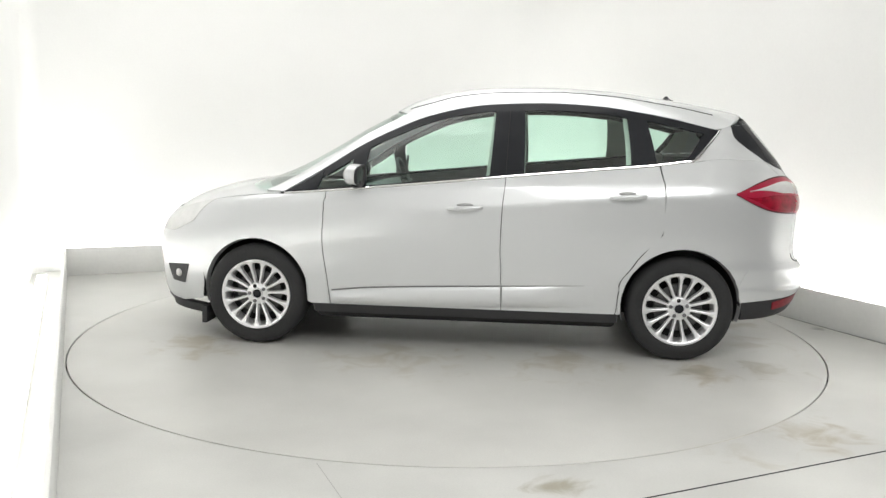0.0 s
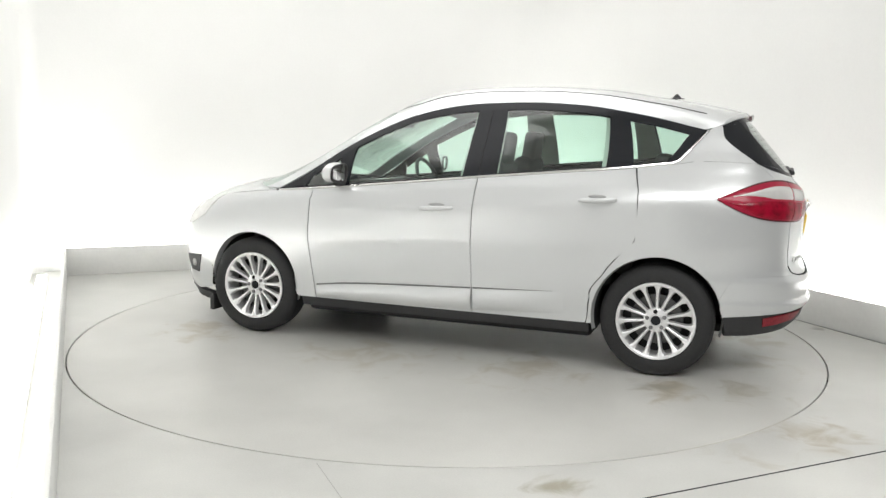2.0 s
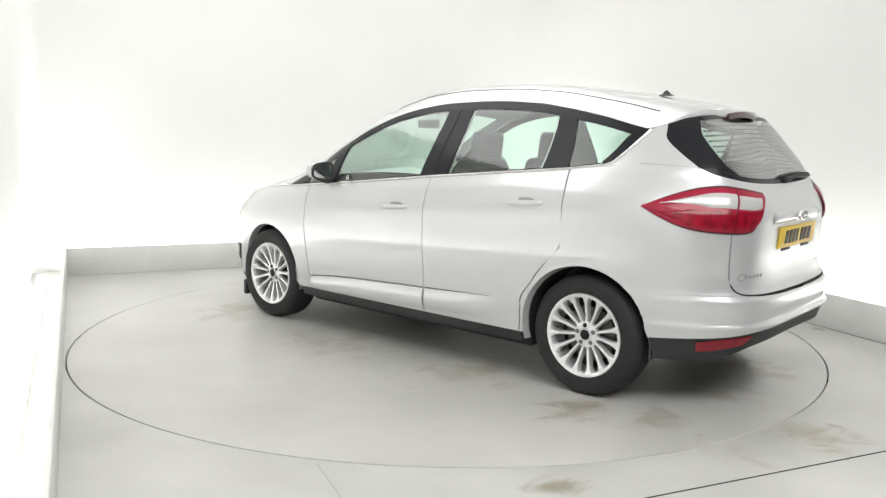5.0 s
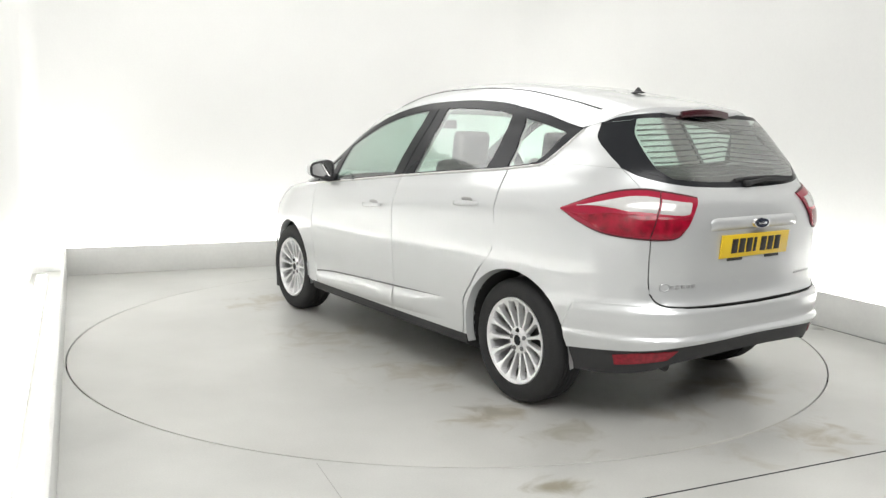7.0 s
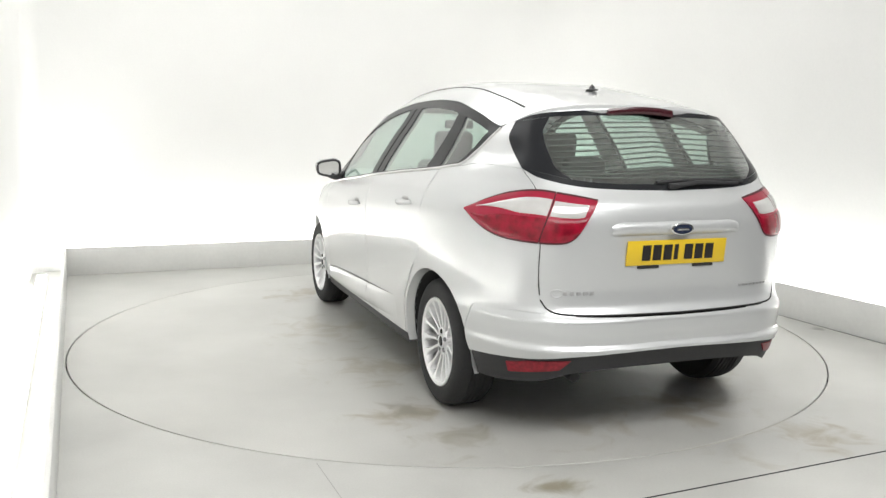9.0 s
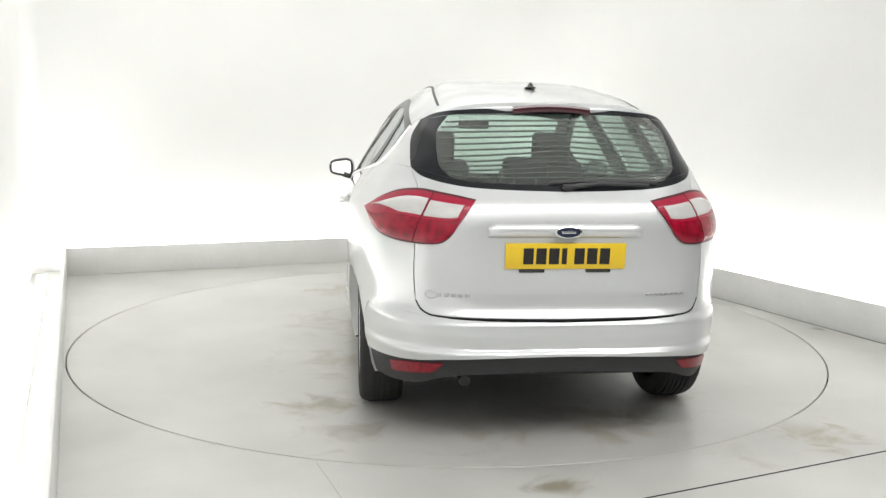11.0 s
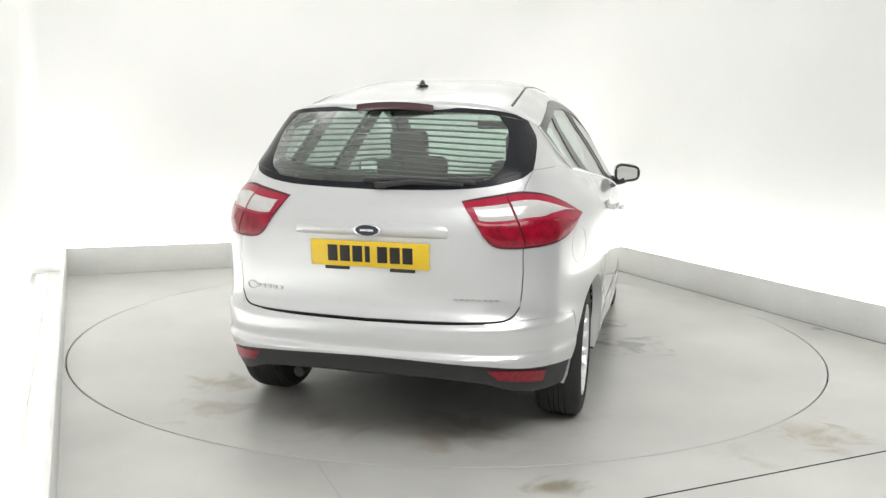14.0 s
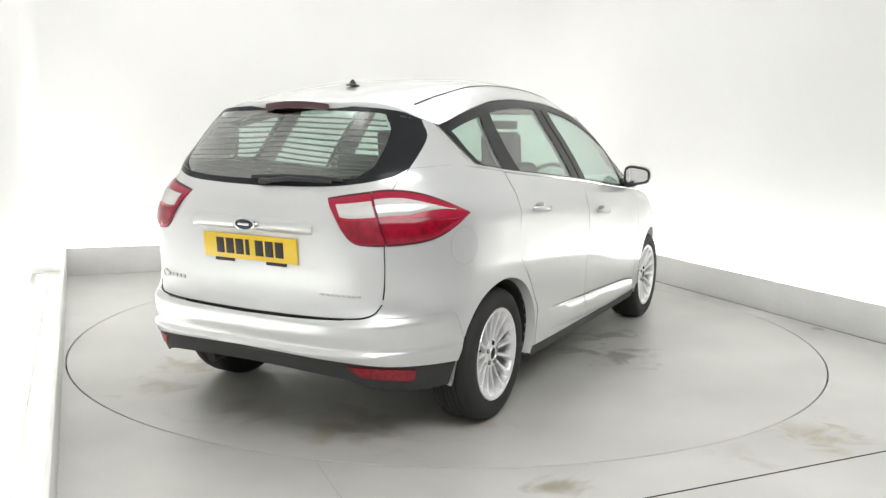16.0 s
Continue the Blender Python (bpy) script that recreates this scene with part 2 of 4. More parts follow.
stains(FLOOR, [(-0.67, -2.55, 0.30, OLIVE, 0.9), (0.80, -2.48, 0.55, BROWN, 0.85), (0.75, -2.66, 0.42, BROWN, 0.6), (1.3, -2.9, 0.5, BROWN, 0.6),
               (0.33, -2.58, 0.4, BROWN, 0.4), (2.52, -0.92, 0.18, WET, 0.85), (2.55, -1.6, 0.3, BROWN, 0.5), (2.52, 0.3, 0.35, BROWN, 0.35)])
# brown stains along the car's left flank also paint in some contact shadow
stains(DISC, [(-0.05, -1.28, 0.66, WET, 0.75), (0.38, -0.98, 0.55, WET, 0.7), (-0.1, -0.95, 0.5, WET, 0.6), (1.53, 0.66, 0.65, BROWN, 0.75), (1.36, 0.85, 0.45, BROWN, 0.5),
              (0.25, 0.82, 1.0, BROWN, 0.5), (-0.75, 0.74, 0.9, BROWN, 0.6), (-1.6, 0.80, 0.62, BROWN, 0.8), (-1.98, 0.70, 0.5, OLIVE, 0.5),
              (-1.46, 0.81, 0.35, WET, 0.3), (-2.1, 0.1, 0.6, BROWN, 0.45), (-1.95, -0.60, 0.75, BROWN, 0.6), (-1.6, -1.0, 0.5, BROWN, 0.4)])


def wall_sheet(name, pts, label, thick=0.12, mat=WALL):
    """A wall along plan points (studio axes) whose face looks to the right of its way, with its thickness behind."""
    bm = bmesh.new()
    hs = (-0.02, 0.02, 0.4, 1.2, 2.4, CEIL)
    back = []
    for i, p in enumerate(pts):
        d = Vector(pts[min(i + 1, len(pts) - 1)]) - Vector(pts[max(i - 1, 0)])
        d.normalize()
        back.append((p[0] - d.y * thick, p[1] + d.x * thick))
    fv = [[bm.verts.new((*p, h)) for h in hs] for p in pts]
    bv = [[bm.verts.new((*p, h)) for h in hs] for p in back]
    n, k = len(pts), len(hs)
    for i in range(n - 1):
        for j in range(k - 1):
            bm.faces.new((fv[i][j], fv[i][j + 1], fv[i + 1][j + 1], fv[i + 1][j]))
            bm.faces.new((bv[i][j], bv[i + 1][j], bv[i + 1][j + 1], bv[i][j + 1]))
    for i in (0, n - 1):
        for j in range(k - 1):
            bm.faces.new((fv[i][j], fv[i][j + 1], bv[i][j + 1], bv[i][j]))
    bmesh.ops.recalc_face_normals(bm, faces=bm.faces)
    return tagged(part(name, bm, mat, m=ROOM, angle=60), label, "wall", kind="structure")


def cove(cx, cy, r, a0, a1, n=14):
    return [(cx + r * math.cos(radians(a0 + (a1 - a0) * i / n)), cy + r * math.sin(radians(a0 + (a1 - a0) * i / n))) for i in range(n + 1)]


WL, WR, WB = LEFT - TROUGH, RIGHT + TROUGH, BACK + TROUGH
CR = 0.7
path = [(WL, FRONT), (WL, -4), (WL, 0)] + cove(WL + 0.15, WB - 0.15, 0.15, 180, 90) + cove(WR - CR, WB - CR, CR, 90, 0) + [(WR, 0), (WR, -2.85)]
wall_sheet("wall_cyclorama", path, "seamless white studio wall with rounded corners")
# unseen walls, added to close the room; their dark grey tones the paint's reflections
wall_sheet("unseen_wall_side", [(WR, -2.85), (WR + 1.2, -2.86), (WR + 1.2, FRONT)], "unseen grey wall added to close the room and darken the car's reflections", mat=UNSEEN_WALL)
wall_sheet("unseen_wall_front", [(WR + 1.2, FRONT), (WL, FRONT)], "unseen grey wall added to close the room and darken the car's reflections", mat=UNSEEN_WALL)
tagged(part("ceiling", box(WL - 0.2, WR + 1.5, FRONT - 0.2, WB + 0.2, CEIL, CEIL + 0.1), WALL, m=ROOM), "white studio ceiling", "ceiling", kind="structure")


def make_kerb(a0, b0, a1, b1, label):
    length = math.hypot(a1 - a0, b1 - b0)
    turn = math.degrees(math.atan2(b1 - b0, a1 - a0))
    bm = box(0, length, 0, 0.022, 0.0, KERB_H, 0.004)
    ob = part("kerb_board", bm, KERB, m=ROOM @ pose(a0, b0, 0, 0, 0, turn))
    return tagged(ob, label, "kerb board", "boards round the turntable")


make_kerb(LEFT, BACK, RIGHT, BACK, "low white upstand board along the studio's back")
make_kerb(RIGHT, BACK + 0.022, RIGHT, -2.8, "low white upstand board beside the turntable, scuffed at its foot")
make_kerb(LEFT, -2.9, LEFT, BACK + 0.022, "low white upstand board beside the turntable, brightly lit")


def make_batten(a, b, turn, label):
    """A twin strip light lying in the trough behind a kerb."""
    ob = thing("strip_light", label, "strip light", "strip lights behind the kerbs", m=ROOM @ pose(a, b, 0, 0, 0, turn))
    part("housing", box(-0.845, 0.845, -0.045, 0.045, 0.0, 0.035, 0.004), KERB, ob, "white enamelled housing")
    for y in (-0.022, 0.022):
        part("tube", ball_strip([(-0.82, y, 0.05), (0, y, 0.05), (0.82, y, 0.05)], 0.013, 10), TUBE, ob, "glowing fluorescent tube")
    for x in (-0.832, 0.832):
        part("end_cap", box(x - 0.012, x + 0.012, -0.042, 0.042, 0.036, 0.068, 0.003), KERB, ob)


for k in range(3):
    make_batten(-1.6 + 1.7 * k, BACK + 0.20, 0, "white twin-tube strip light behind the back kerb")
    make_batten(RIGHT + 0.20, 1.9 - 1.7 * k, 90, "white twin-tube strip light behind the side kerb")
    make_batten(LEFT - 0.20, 1.9 - 1.7 * k, 90, "white twin-tube strip light behind the side kerb")


# ---------- the car's outer form: plan outlines at each height ----------
def curve(*pts):
    """A smooth curve through (a, b) points, flat beyond its ends."""
    pts = sorted(pts)
    a = np.array([p[0] for p in pts], float)
    b = np.array([p[1] for p in pts], float)
    d = np.diff(b) / np.diff(a)
    m = np.zeros(len(a))
    for i in range(1, len(a) - 1):
        if d[i - 1] * d[i] > 0:
            m[i] = 2 * d[i - 1] * d[i] / (d[i - 1] + d[i])
    m[0], m[-1] = d[0], d[-1]

    def at(v):
        v = min(max(v, a[0]), a[-1])
        i = min(int(np.searchsorted(a, v, "right")) - 1, len(a) - 2)
        h = a[i + 1] - a[i]
        t = (v - a[i]) / h
        return float((2 * t**3 - 3 * t**2 + 1) * b[i] + (t**3 - 2 * t**2 + t) * h * m[i] + (3 * t**2 - 2 * t**3) * b[i + 1] + (t**3 - t**2) * h * m[i + 1])
    return at


belt = curve((-1.7, 1.235), (-1.36, 1.217), (-1.14, 1.19), (-0.72, 1.152), (-0.25, 1.108), (0.18, 1.064), (0.63, 1.02), (1.15, 0.972), (1.7, 0.93))
half_w = curve((0.12, 0.83), (0.2, 0.875), (0.28, 0.895), (0.36, 0.902), (0.45, 0.912), (0.6, 0.918), (0.75, 0.925), (0.9, 0.920), (1.0, 0.902), (1.05, 0.880), (1.2, 0.80), (1.35, 0.715), (1.42, 0.668), (1.5, 0.615), (1.56, 0.56))
rear_x = curve((0.2, 1.98), (0.3, 2.10), (0.415, 2.145), (0.445, 2.157), (0.468, 2.138), (0.53, 2.146), (0.565, 2.146), (0.60, 2.118), (0.63, 2.095), (0.7, 2.085), (0.8, 2.09), (0.97, 2.095), (1.06, 2.075), (1.13, 2.02), (1.25, 1.93), (1.43, 1.78), (1.52, 1.70))
front_x = curve((0.2, 2.07), (0.3, 2.13), (0.45, 2.15), (0.6, 2.16), (0.75, 2.11), (0.85, 2.01), (0.92, 1.88), (0.976, 1.60), (1.1, 1.215), (1.25, 0.92), (1.36, 0.735), (1.48, 0.515), (1.56, 0.37))
power_r = curve((0.3, 4.6), (0.55, 4.6), (0.65, 4.7), (1.05, 4.6), (1.15, 5.2), (1.25, 6.6), (1.4, 7.4))
power_f = curve((0.3, 4.2), (0.7, 4.0), (0.95, 3.7), (1.2, 4.5), (1.5, 5.0))


def sculpt(x, z):
    """The pressed relief of the flanks: a soft shoulder crease."""
    line = 0.903 - 0.078 * x
    rear = min(1, max(0, (0.75 - x) / 0.6)) * min(1, max(0.2, (x + 1.75) / 0.35))
    return 0.0062 * rear * math.exp(-((z - line) / (0.045 if z > line else 0.075)) ** 2)


def ease(v):
    v = min(1, max(0, v))
    return v * v * (3 - 2 * v)


def tuck(x, z):
    """How far the glasshouse draws in above the haunches, towards the tail."""
    over = ease((z - belt(x) + 0.17) / 0.23)
    return 0.064 * over * ease((-0.1 - x) / 1.3) * (1 - 0.6 * ease((z - 1.28) / 0.2))


def surf(s, z, off=0.0):
    """A point of the outer form: s is the angle about the middle (0 nose, 90 left flank, 180 tail), z the height."""
    c, n_ = math.cos(s), math.sin(s)
    x = 0.0
    for _ in range(2):
        k = 0.6 * (belt(x) - 1.05) * min(1, max(0, (x + 1.9) / 0.9))
        zz = z - k * min(1, max(0, (z - 0.6) / 0.4)) if z < 1.2 else z - k * max(0, 1 - (z - 1.2) / 0.2)
        w = half_w(zz) * (1 - tuck(x, z)) + off
        ln = (front_x(z) if c > 0 else rear_x(z)) + off
        n = power_f(z) if c > 0 else power_r(z)
        n = 4.4 + (n - 4.4) * min(1, abs(c) * 3)
        r = (abs(c) ** n + abs(n_) ** n) ** (-1 / n)
        x = ln * r * c
    y = w * r * n_
    y += math.copysign(sculpt(x, z), y) * min(1, abs(n_) * 1.2) ** 4 if abs(n_) > 0.3 else 0
    return Vector((x, y, z))


def s_of(x=None, z=0.8, y=None):
    """The angle at which the outline of height z reaches that x (on the left flank) or that y (on the tail)."""
    lo, hi = (0.02, math.pi - 0.02) if y is None else (math.pi / 2, 1.5 * math.pi)
    for _ in range(32):
        mid = (lo + hi) / 2
        p = surf(mid, z)
        if (p.x > x) if y is None else (p.y > y):
            lo = mid
        else:
            hi = mid
    return (lo + hi) / 2


# ---------- panels on the outer form ----------
def F(x, z):
    """A place on the left flank, as angle and height."""
    return (s_of(x=x, z=z), z)


def R(y, z):
    """A place on the tail, as angle and height."""
    return (math.pi if y == 0 else s_of(y=y, z=z), z)


def line(pts):
    """A smooth curve through places, from 0 to 1."""
    pts = [Vector((p[0], p[1])) for p in pts]
    if len(pts) == 1:
        return lambda t: pts[0]
    d = [0.0]
    for a, b in zip(pts, pts[1:]):
        d.append(d[-1] + max(1e-6, math.hypot((b.x - a.x) * 1.3, b.y - a.y)))

    def at(t):
        v = min(max(t, 0), 1) * d[-1]
        i = 0
        while i < len(pts) - 2 and v > d[i + 1]:
            i += 1
        h = d[i + 1] - d[i]
        k = (v - d[i]) / h

        def slope(j):
            if j == 0:
                return (pts[1] - pts[0]) / (d[1] - d[0])
            if j == len(pts) - 1:
                return (pts[-1] - pts[-2]) / (d[-1] - d[-2])
            return (pts[j + 1] - pts[j - 1]) / (d[j + 1] - d[j - 1])
        return (2 * k**3 - 3 * k**2 + 1) * pts[i] + (k**3 - 2 * k**2 + k) * h * slope(i) + (3 * k**2 - 2 * k**3) * pts[i + 1] + (k**3 - k**2) * h * slope(i + 1)
    return at


def patch(bottom, top, front=(), rear=(), off=0.0, gap=0.0):
    """The part of the outer form between four curves; front and rear name the places between the corners."""
    b, t = line(bottom), line(top)
    l = line([b(0), *front, t(0)])
    r = line([b(1), *rear, t(1)])
    wide = max(0.02, ((surf(*b(0)) - surf(*b(1))).length + (surf(*t(0)) - surf(*t(1))).length) / 2)
    high = max(0.02, max((surf(*b(k)) - surf(*t(k))).length for k in (0, 0.5, 1)))
    gu, gv = min(0.2, gap / wide), min(0.2, gap / high)

    def f(u, v):
        u, v = gu + u * (1 - 2 * gu), gv + v * (1 - 2 * gv)
        p = (1 - v) * b(u) + v * t(u) + (1 - u) * l(v) + u * r(v)
        p -= (1 - u) * (1 - v) * b(0) + u * (1 - v) * b(1) + (1 - u) * v * t(0) + u * v * t(1)
        return surf(p[0], p[1], off)
    return f


def mirrored(bm):
    other = bm.copy()
    for v in other.verts:
        v.co.y = -v.co.y
    bmesh.ops.reverse_faces(other, faces=other.faces)
    return other


def whole(bm):
    """A half and its mirror image, welded along the middle."""
    merge(bm, mirrored(bm))
    bmesh.ops.remove_doubles(bm, verts=bm.verts, dist=0.0006)
    return bm


def pair(name, bm, mat, parents, label=""):
    """The same part on both flanks, left first."""
    pa, pb = parents if isinstance(parents, tuple) else (parents, parents)
    other = mirrored(bm)
    return part(name, bm, mat, pa, label), part(name, other, mat, pb, label)


def arc(cx, r, a0, a1, n=12, cz=0.335):
    """Places along a wheel arch; 0 degrees is ahead, 90 above."""
    return [F(cx + r * math.cos(radians(a0 + (a1 - a0) * i / n)), cz + r * math.sin(radians(a0 + (a1 - a0) * i / n))) for i in range(n + 1)]


car = thing("car", "silver-white five-door people carrier with alloy wheels on a turntable", "car")
HUB_X, ARCH_R, ARCH_FRONT = 1.324, 0.362, 0.352
SILL = 0.285
HEAD = material("headliner", (0.66, 0.66, 0.63), 0.9, grain=0.05, scale=200)
LIGHT_TRIM = material("grey_trim", (0.16, 0.165, 0.17), 0.7, grain=0.1, scale=200, bump=0.1)
WIRE = material("heater_wire", (0.10, 0.11, 0.10), 0.6)
MIRROR = material("mirror_glass", (0.9, 0.9, 0.9), 0.01, 1.0)
GRIP_SHADE = material("grip_shade_grey", (0.40, 0.40, 0.40), 0.5)
LETTER = material("dull_chrome", (0.52, 0.52, 0.53), 0.35, 0.6)
BLADE_SHADE = material("blade_shade_grey", (0.17, 0.17, 0.17), 0.6)
NUT = material("dark_steel", (0.22, 0.22, 0.23), 0.35, 0.8)
BLUE = material("badge_blue", (0.022, 0.03, 0.06), 0.2, coat=0.6)
CHAR = material("plate_black", (0.015, 0.012, 0.012), 0.5)

dlo_top = curve((1.15, 0.98), (0.9, 1.13), (0.68, 1.27), (0.46, 1.38), (0.25, 1.467), (0.04, 1.519), (-0.17, 1.545), (-0.5, 1.555), (-0.81, 1.54), (-1.01, 1.513), (-1.28, 1.464), (-1.538, 1.402))


CORNER, TOP_CORNER = R(0.644, 1.222), F(-1.612, 1.432)
WINDOW_SIDE = [R(0.641, 1.285), R(0.627, 1.36)]


def span(fn, x0, x1, n, dz=0.0):
    return [F(x0 + (x1 - x0) * i / n, fn(x0 + (x1 - x0) * i / n) + dz) for i in range(n + 1)]


def build_flanks():
    seam_a = [F(0.83, SILL), F(0.857, 0.50), F(0.876, 0.78), F(0.874, 0.85), F(0.871, 0.90), F(0.868, 0.94), F(0.866, 0.97), F(0.865, belt(0.865) - 0.006)]
    seam_b = [F(-0.24, SILL), F(-0.235, 0.54), F(-0.235, 0.92), F(-0.25, belt(-0.25) - 0.006)]
    seam_c = [F(-0.93, SILL), F(-0.955, 0.49), F(-1.075, 0.655), F(-1.19, 0.78), F(-1.20, 1.0), F(-1.17, belt(-1.17) - 0.006)]
    # front wing
    low = arc(HUB_X, ARCH_FRONT, 187.5, 8, 16)[::-1] + [F(0.925, SILL), F(0.88, SILL), F(0.83, SILL)]
    top = [F(1.97, 0.80), F(1.75, 0.885), F(1.5, 0.935), F(1.25, 0.962), F(1.15, 0.968), F(1.0, belt(1.0) - 0.006), F(0.865, belt(0.865) - 0.006)]
    pair("front_wing", sheet(patch(low, top, [F(1.74, 0.58), F(1.83, 0.72)], seam_a[1:-1], gap=0.0022), 44, 26, 0.012), PAINT, car)
    # doors
    f = patch([seam_a[0], F(0.3, SILL), seam_b[0]], span(belt, 0.865, -0.25, 8, -0.006), seam_a[1:-1], seam_b[1:-1], gap=0.0022)
    doors_f = pair("front_door", sheet(f, 30, 90, 0.014), PAINT, car)
    f = patch([seam_b[0], F(-0.6, SILL), seam_c[0]], span(belt, -0.25, -1.17, 8, -0.006), seam_b[1:-1], seam_c[1:-1], gap=0.0022)
    doors_r = pair("rear_door", sheet(f, 30, 90, 0.014), PAINT, car)
    # blades pressed into the doors' foot; a dark strip paints the shade of the sharp groove along their upper edge
    top_z = curve((0.83, 0.372), (0.6, 0.398), (0.3, 0.415), (-0.24, 0.437), (-0.80, 0.459))
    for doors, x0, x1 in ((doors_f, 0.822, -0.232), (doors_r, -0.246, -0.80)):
        def blade(u, v, x0=x0, x1=x1):
            x = x0 + (x1 - x0) * u
            z1 = top_z(x)
            z0 = max(SILL + 0.006, z1 - 0.13)
            end = min(1, max(0, (x + 0.80) / 0.35)) * min(1, max(0, (0.85 - x) / 0.06))
            z = z0 + (z1 - z0) * v
            out = 0.003 + 0.021 * math.sin(math.pi * min(1, (1 - v) / 0.62) / 2) * (1 if v > 0.38 else 1 - 0.7 * ((0.38 - v) / 0.38) ** 2)
            return surf(*F(x, z), 0.0008 + (out - 0.0008) * end if v < 0.999 else 0.0006)
        pair("door_blade", sheet(blade, 26, 12), PAINT, doors)
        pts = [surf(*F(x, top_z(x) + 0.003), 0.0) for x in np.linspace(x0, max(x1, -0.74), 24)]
        pair("blade_shade", ball_strip(pts, lambda t, r=x1 < -0.5: 0.0055 * (1 - 0.85 * t if r else 1), 6), BLADE_SHADE, doors, "dark strip painting the shadow above the blade")
    # rear quarter: the strip behind the door, the flank, the tail corner and the last pillar
    strip_low = arc(-HUB_X, ARCH_R, -7.5, 84, 12)
    f = patch(strip_low, [F(-0.935, SILL), F(-0.96, 0.49), F(-1.08, 0.655), F(-1.19, 0.775), F(-1.23, 0.82)], off=-0.0012)
    bm = sheet(f, 16, 4)
    side_top = [F(-1.175, belt(-1.175) - 0.006), F(-1.28, belt(-1.28) - 0.006), F(-1.375, 1.213), F(-1.53, 1.232), CORNER]
    gate = [R(0.62, 0.605), R(0.635, 0.68), R(0.642, 0.8), R(0.64, 0.92), R(0.622, 1.12), CORNER]
    base = [F(-1.192, 0.765), F(-1.215, 0.70)] + arc(-HUB_X, ARCH_R, 80, 158, 10) + [F(-1.68, 0.52), F(-1.72, 0.595), F(-1.85, 0.605), gate[0]]
    f = patch(base, side_top, [F(-1.198, 0.86), F(-1.2, 1.0)], gate[1:-1], gap=0.0018)
    merge(bm, sheet(f, 60, 40, 0.012))
    f = patch([F(-1.375, 1.213), F(-1.53, 1.232), CORNER], [F(-1.543, 1.402), F(-1.565, 1.418), TOP_CORNER], [F(-1.446, 1.295), F(-1.502, 1.36)], WINDOW_SIDE)
    merge(bm, sheet(f, 12, 14))
    quarters = pair("rear_quarter", bm, PAINT, car)
    # fuel flap's round shut line on the right-hand quarter
    bm = bmesh.new()
    pts = []
    for i in range(41):
        a = 2 * math.pi * i / 40
        q = surf(*F(-1.665 + 0.082 * math.cos(a), 0.888 + 0.082 * math.sin(a)), 0.0)
        pts.append((q.x, -q.y, q.z))
    ball_strip(pts, 0.001, 5, bm)
    part("fuel_flap_gap", bm, JOINT, quarters[1])
    # black sills
    f = patch([F(0.94, 0.228), F(0, 0.228), F(-0.95, 0.228)], [F(0.95, SILL), F(0, SILL), F(-0.95, SILL)], off=-0.008)
    pair("sill", sheet(f, 20, 5, 0.03), BLACK, car, "black plastic sill")
    # bright strip under the side windows
    pts = [surf(*F(x, belt(x)), 0.003) for x in np.linspace(1.14, -1.36, 60)]
    pts += [surf(*F(x, z), 0.003) for x, z in ((-1.40, 1.235), (-1.455, 1.30), (-1.502, 1.355), (-1.54, 1.40))]
    bm = ball_strip(pts, 0.0075, 6, flat=0.6)
    pair("belt_strip", bm, CHROME, car, "bright metal strip under the side windows")
    # arch lips and liners
    for cx, opening in ((HUB_X, ARCH_FRONT), (-HUB_X, ARCH_R)):
        def lip(u, v, cx=cx, opening=opening):
            a = radians(-14 + 208 * u)
            rr = opening + 0.002 - 0.012 * v
            p = surf(*F(cx + rr * math.cos(a), 0.335 + rr * math.sin(a)))
            return Vector((p.x, p.y - 0.002 - 0.05 * v, p.z))
        pair("arch_lip", sheet(lip, 30, 3, flip=True), PAINT, car)

        def liner(u, v, cx=cx, opening=opening):
            a = radians(-16 + 212 * u)
            rr = opening - 0.010 + 0.02 * v
            edge = surf(*F(cx + rr * math.cos(a), 0.335 + rr * math.sin(a))).y - 0.045
            return Vector((cx + rr * math.cos(a), edge + (0.48 - edge) * v, 0.335 + rr * math.sin(a)))
        pair("wheel_arch_liner", sheet(liner, 24, 4, flip=True), DARK, car)
    # handles
    for doors, x, z in ((doors_f, -0.01, 0.913), (doors_r, -0.975, 1.003)):
        grip = bmesh.new()
        c0 = surf(*F(x, z))
        pts = [surf(*F(x + 0.105 - 0.21 * k / 12, z - 0.004 + 0.012 * k / 12), 0.010 + 0.026 * math.sin(math.pi * k / 12) ** 0.5) for k in range(13)]
        ball_strip(pts, lambda t: 0.009 + 0.007 * math.sin(math.pi * t) ** 0.6, 10, grip, 0.6)
        pair("door_handle", grip, PAINT, doors)
        # a flat grey dome stands for the shadow in the grip's hollow
        cup_shade = bmesh.new()
        bmesh.ops.create_uvsphere(cup_shade, u_segments=16, v_segments=8, radius=1)
        bmesh.ops.transform(cup_shade, matrix=Matrix.Translation((x, c0.y - 0.001, z + 0.021)) @ Matrix.Diagonal((0.052, 0.006, 0.012, 1)), verts=cup_shade.verts)
        pair("handle_shade", cup_shade, GRIP_SHADE, doors, "grip recess with its shadow put in as grey")
    return doors_f, doors_r, quarters


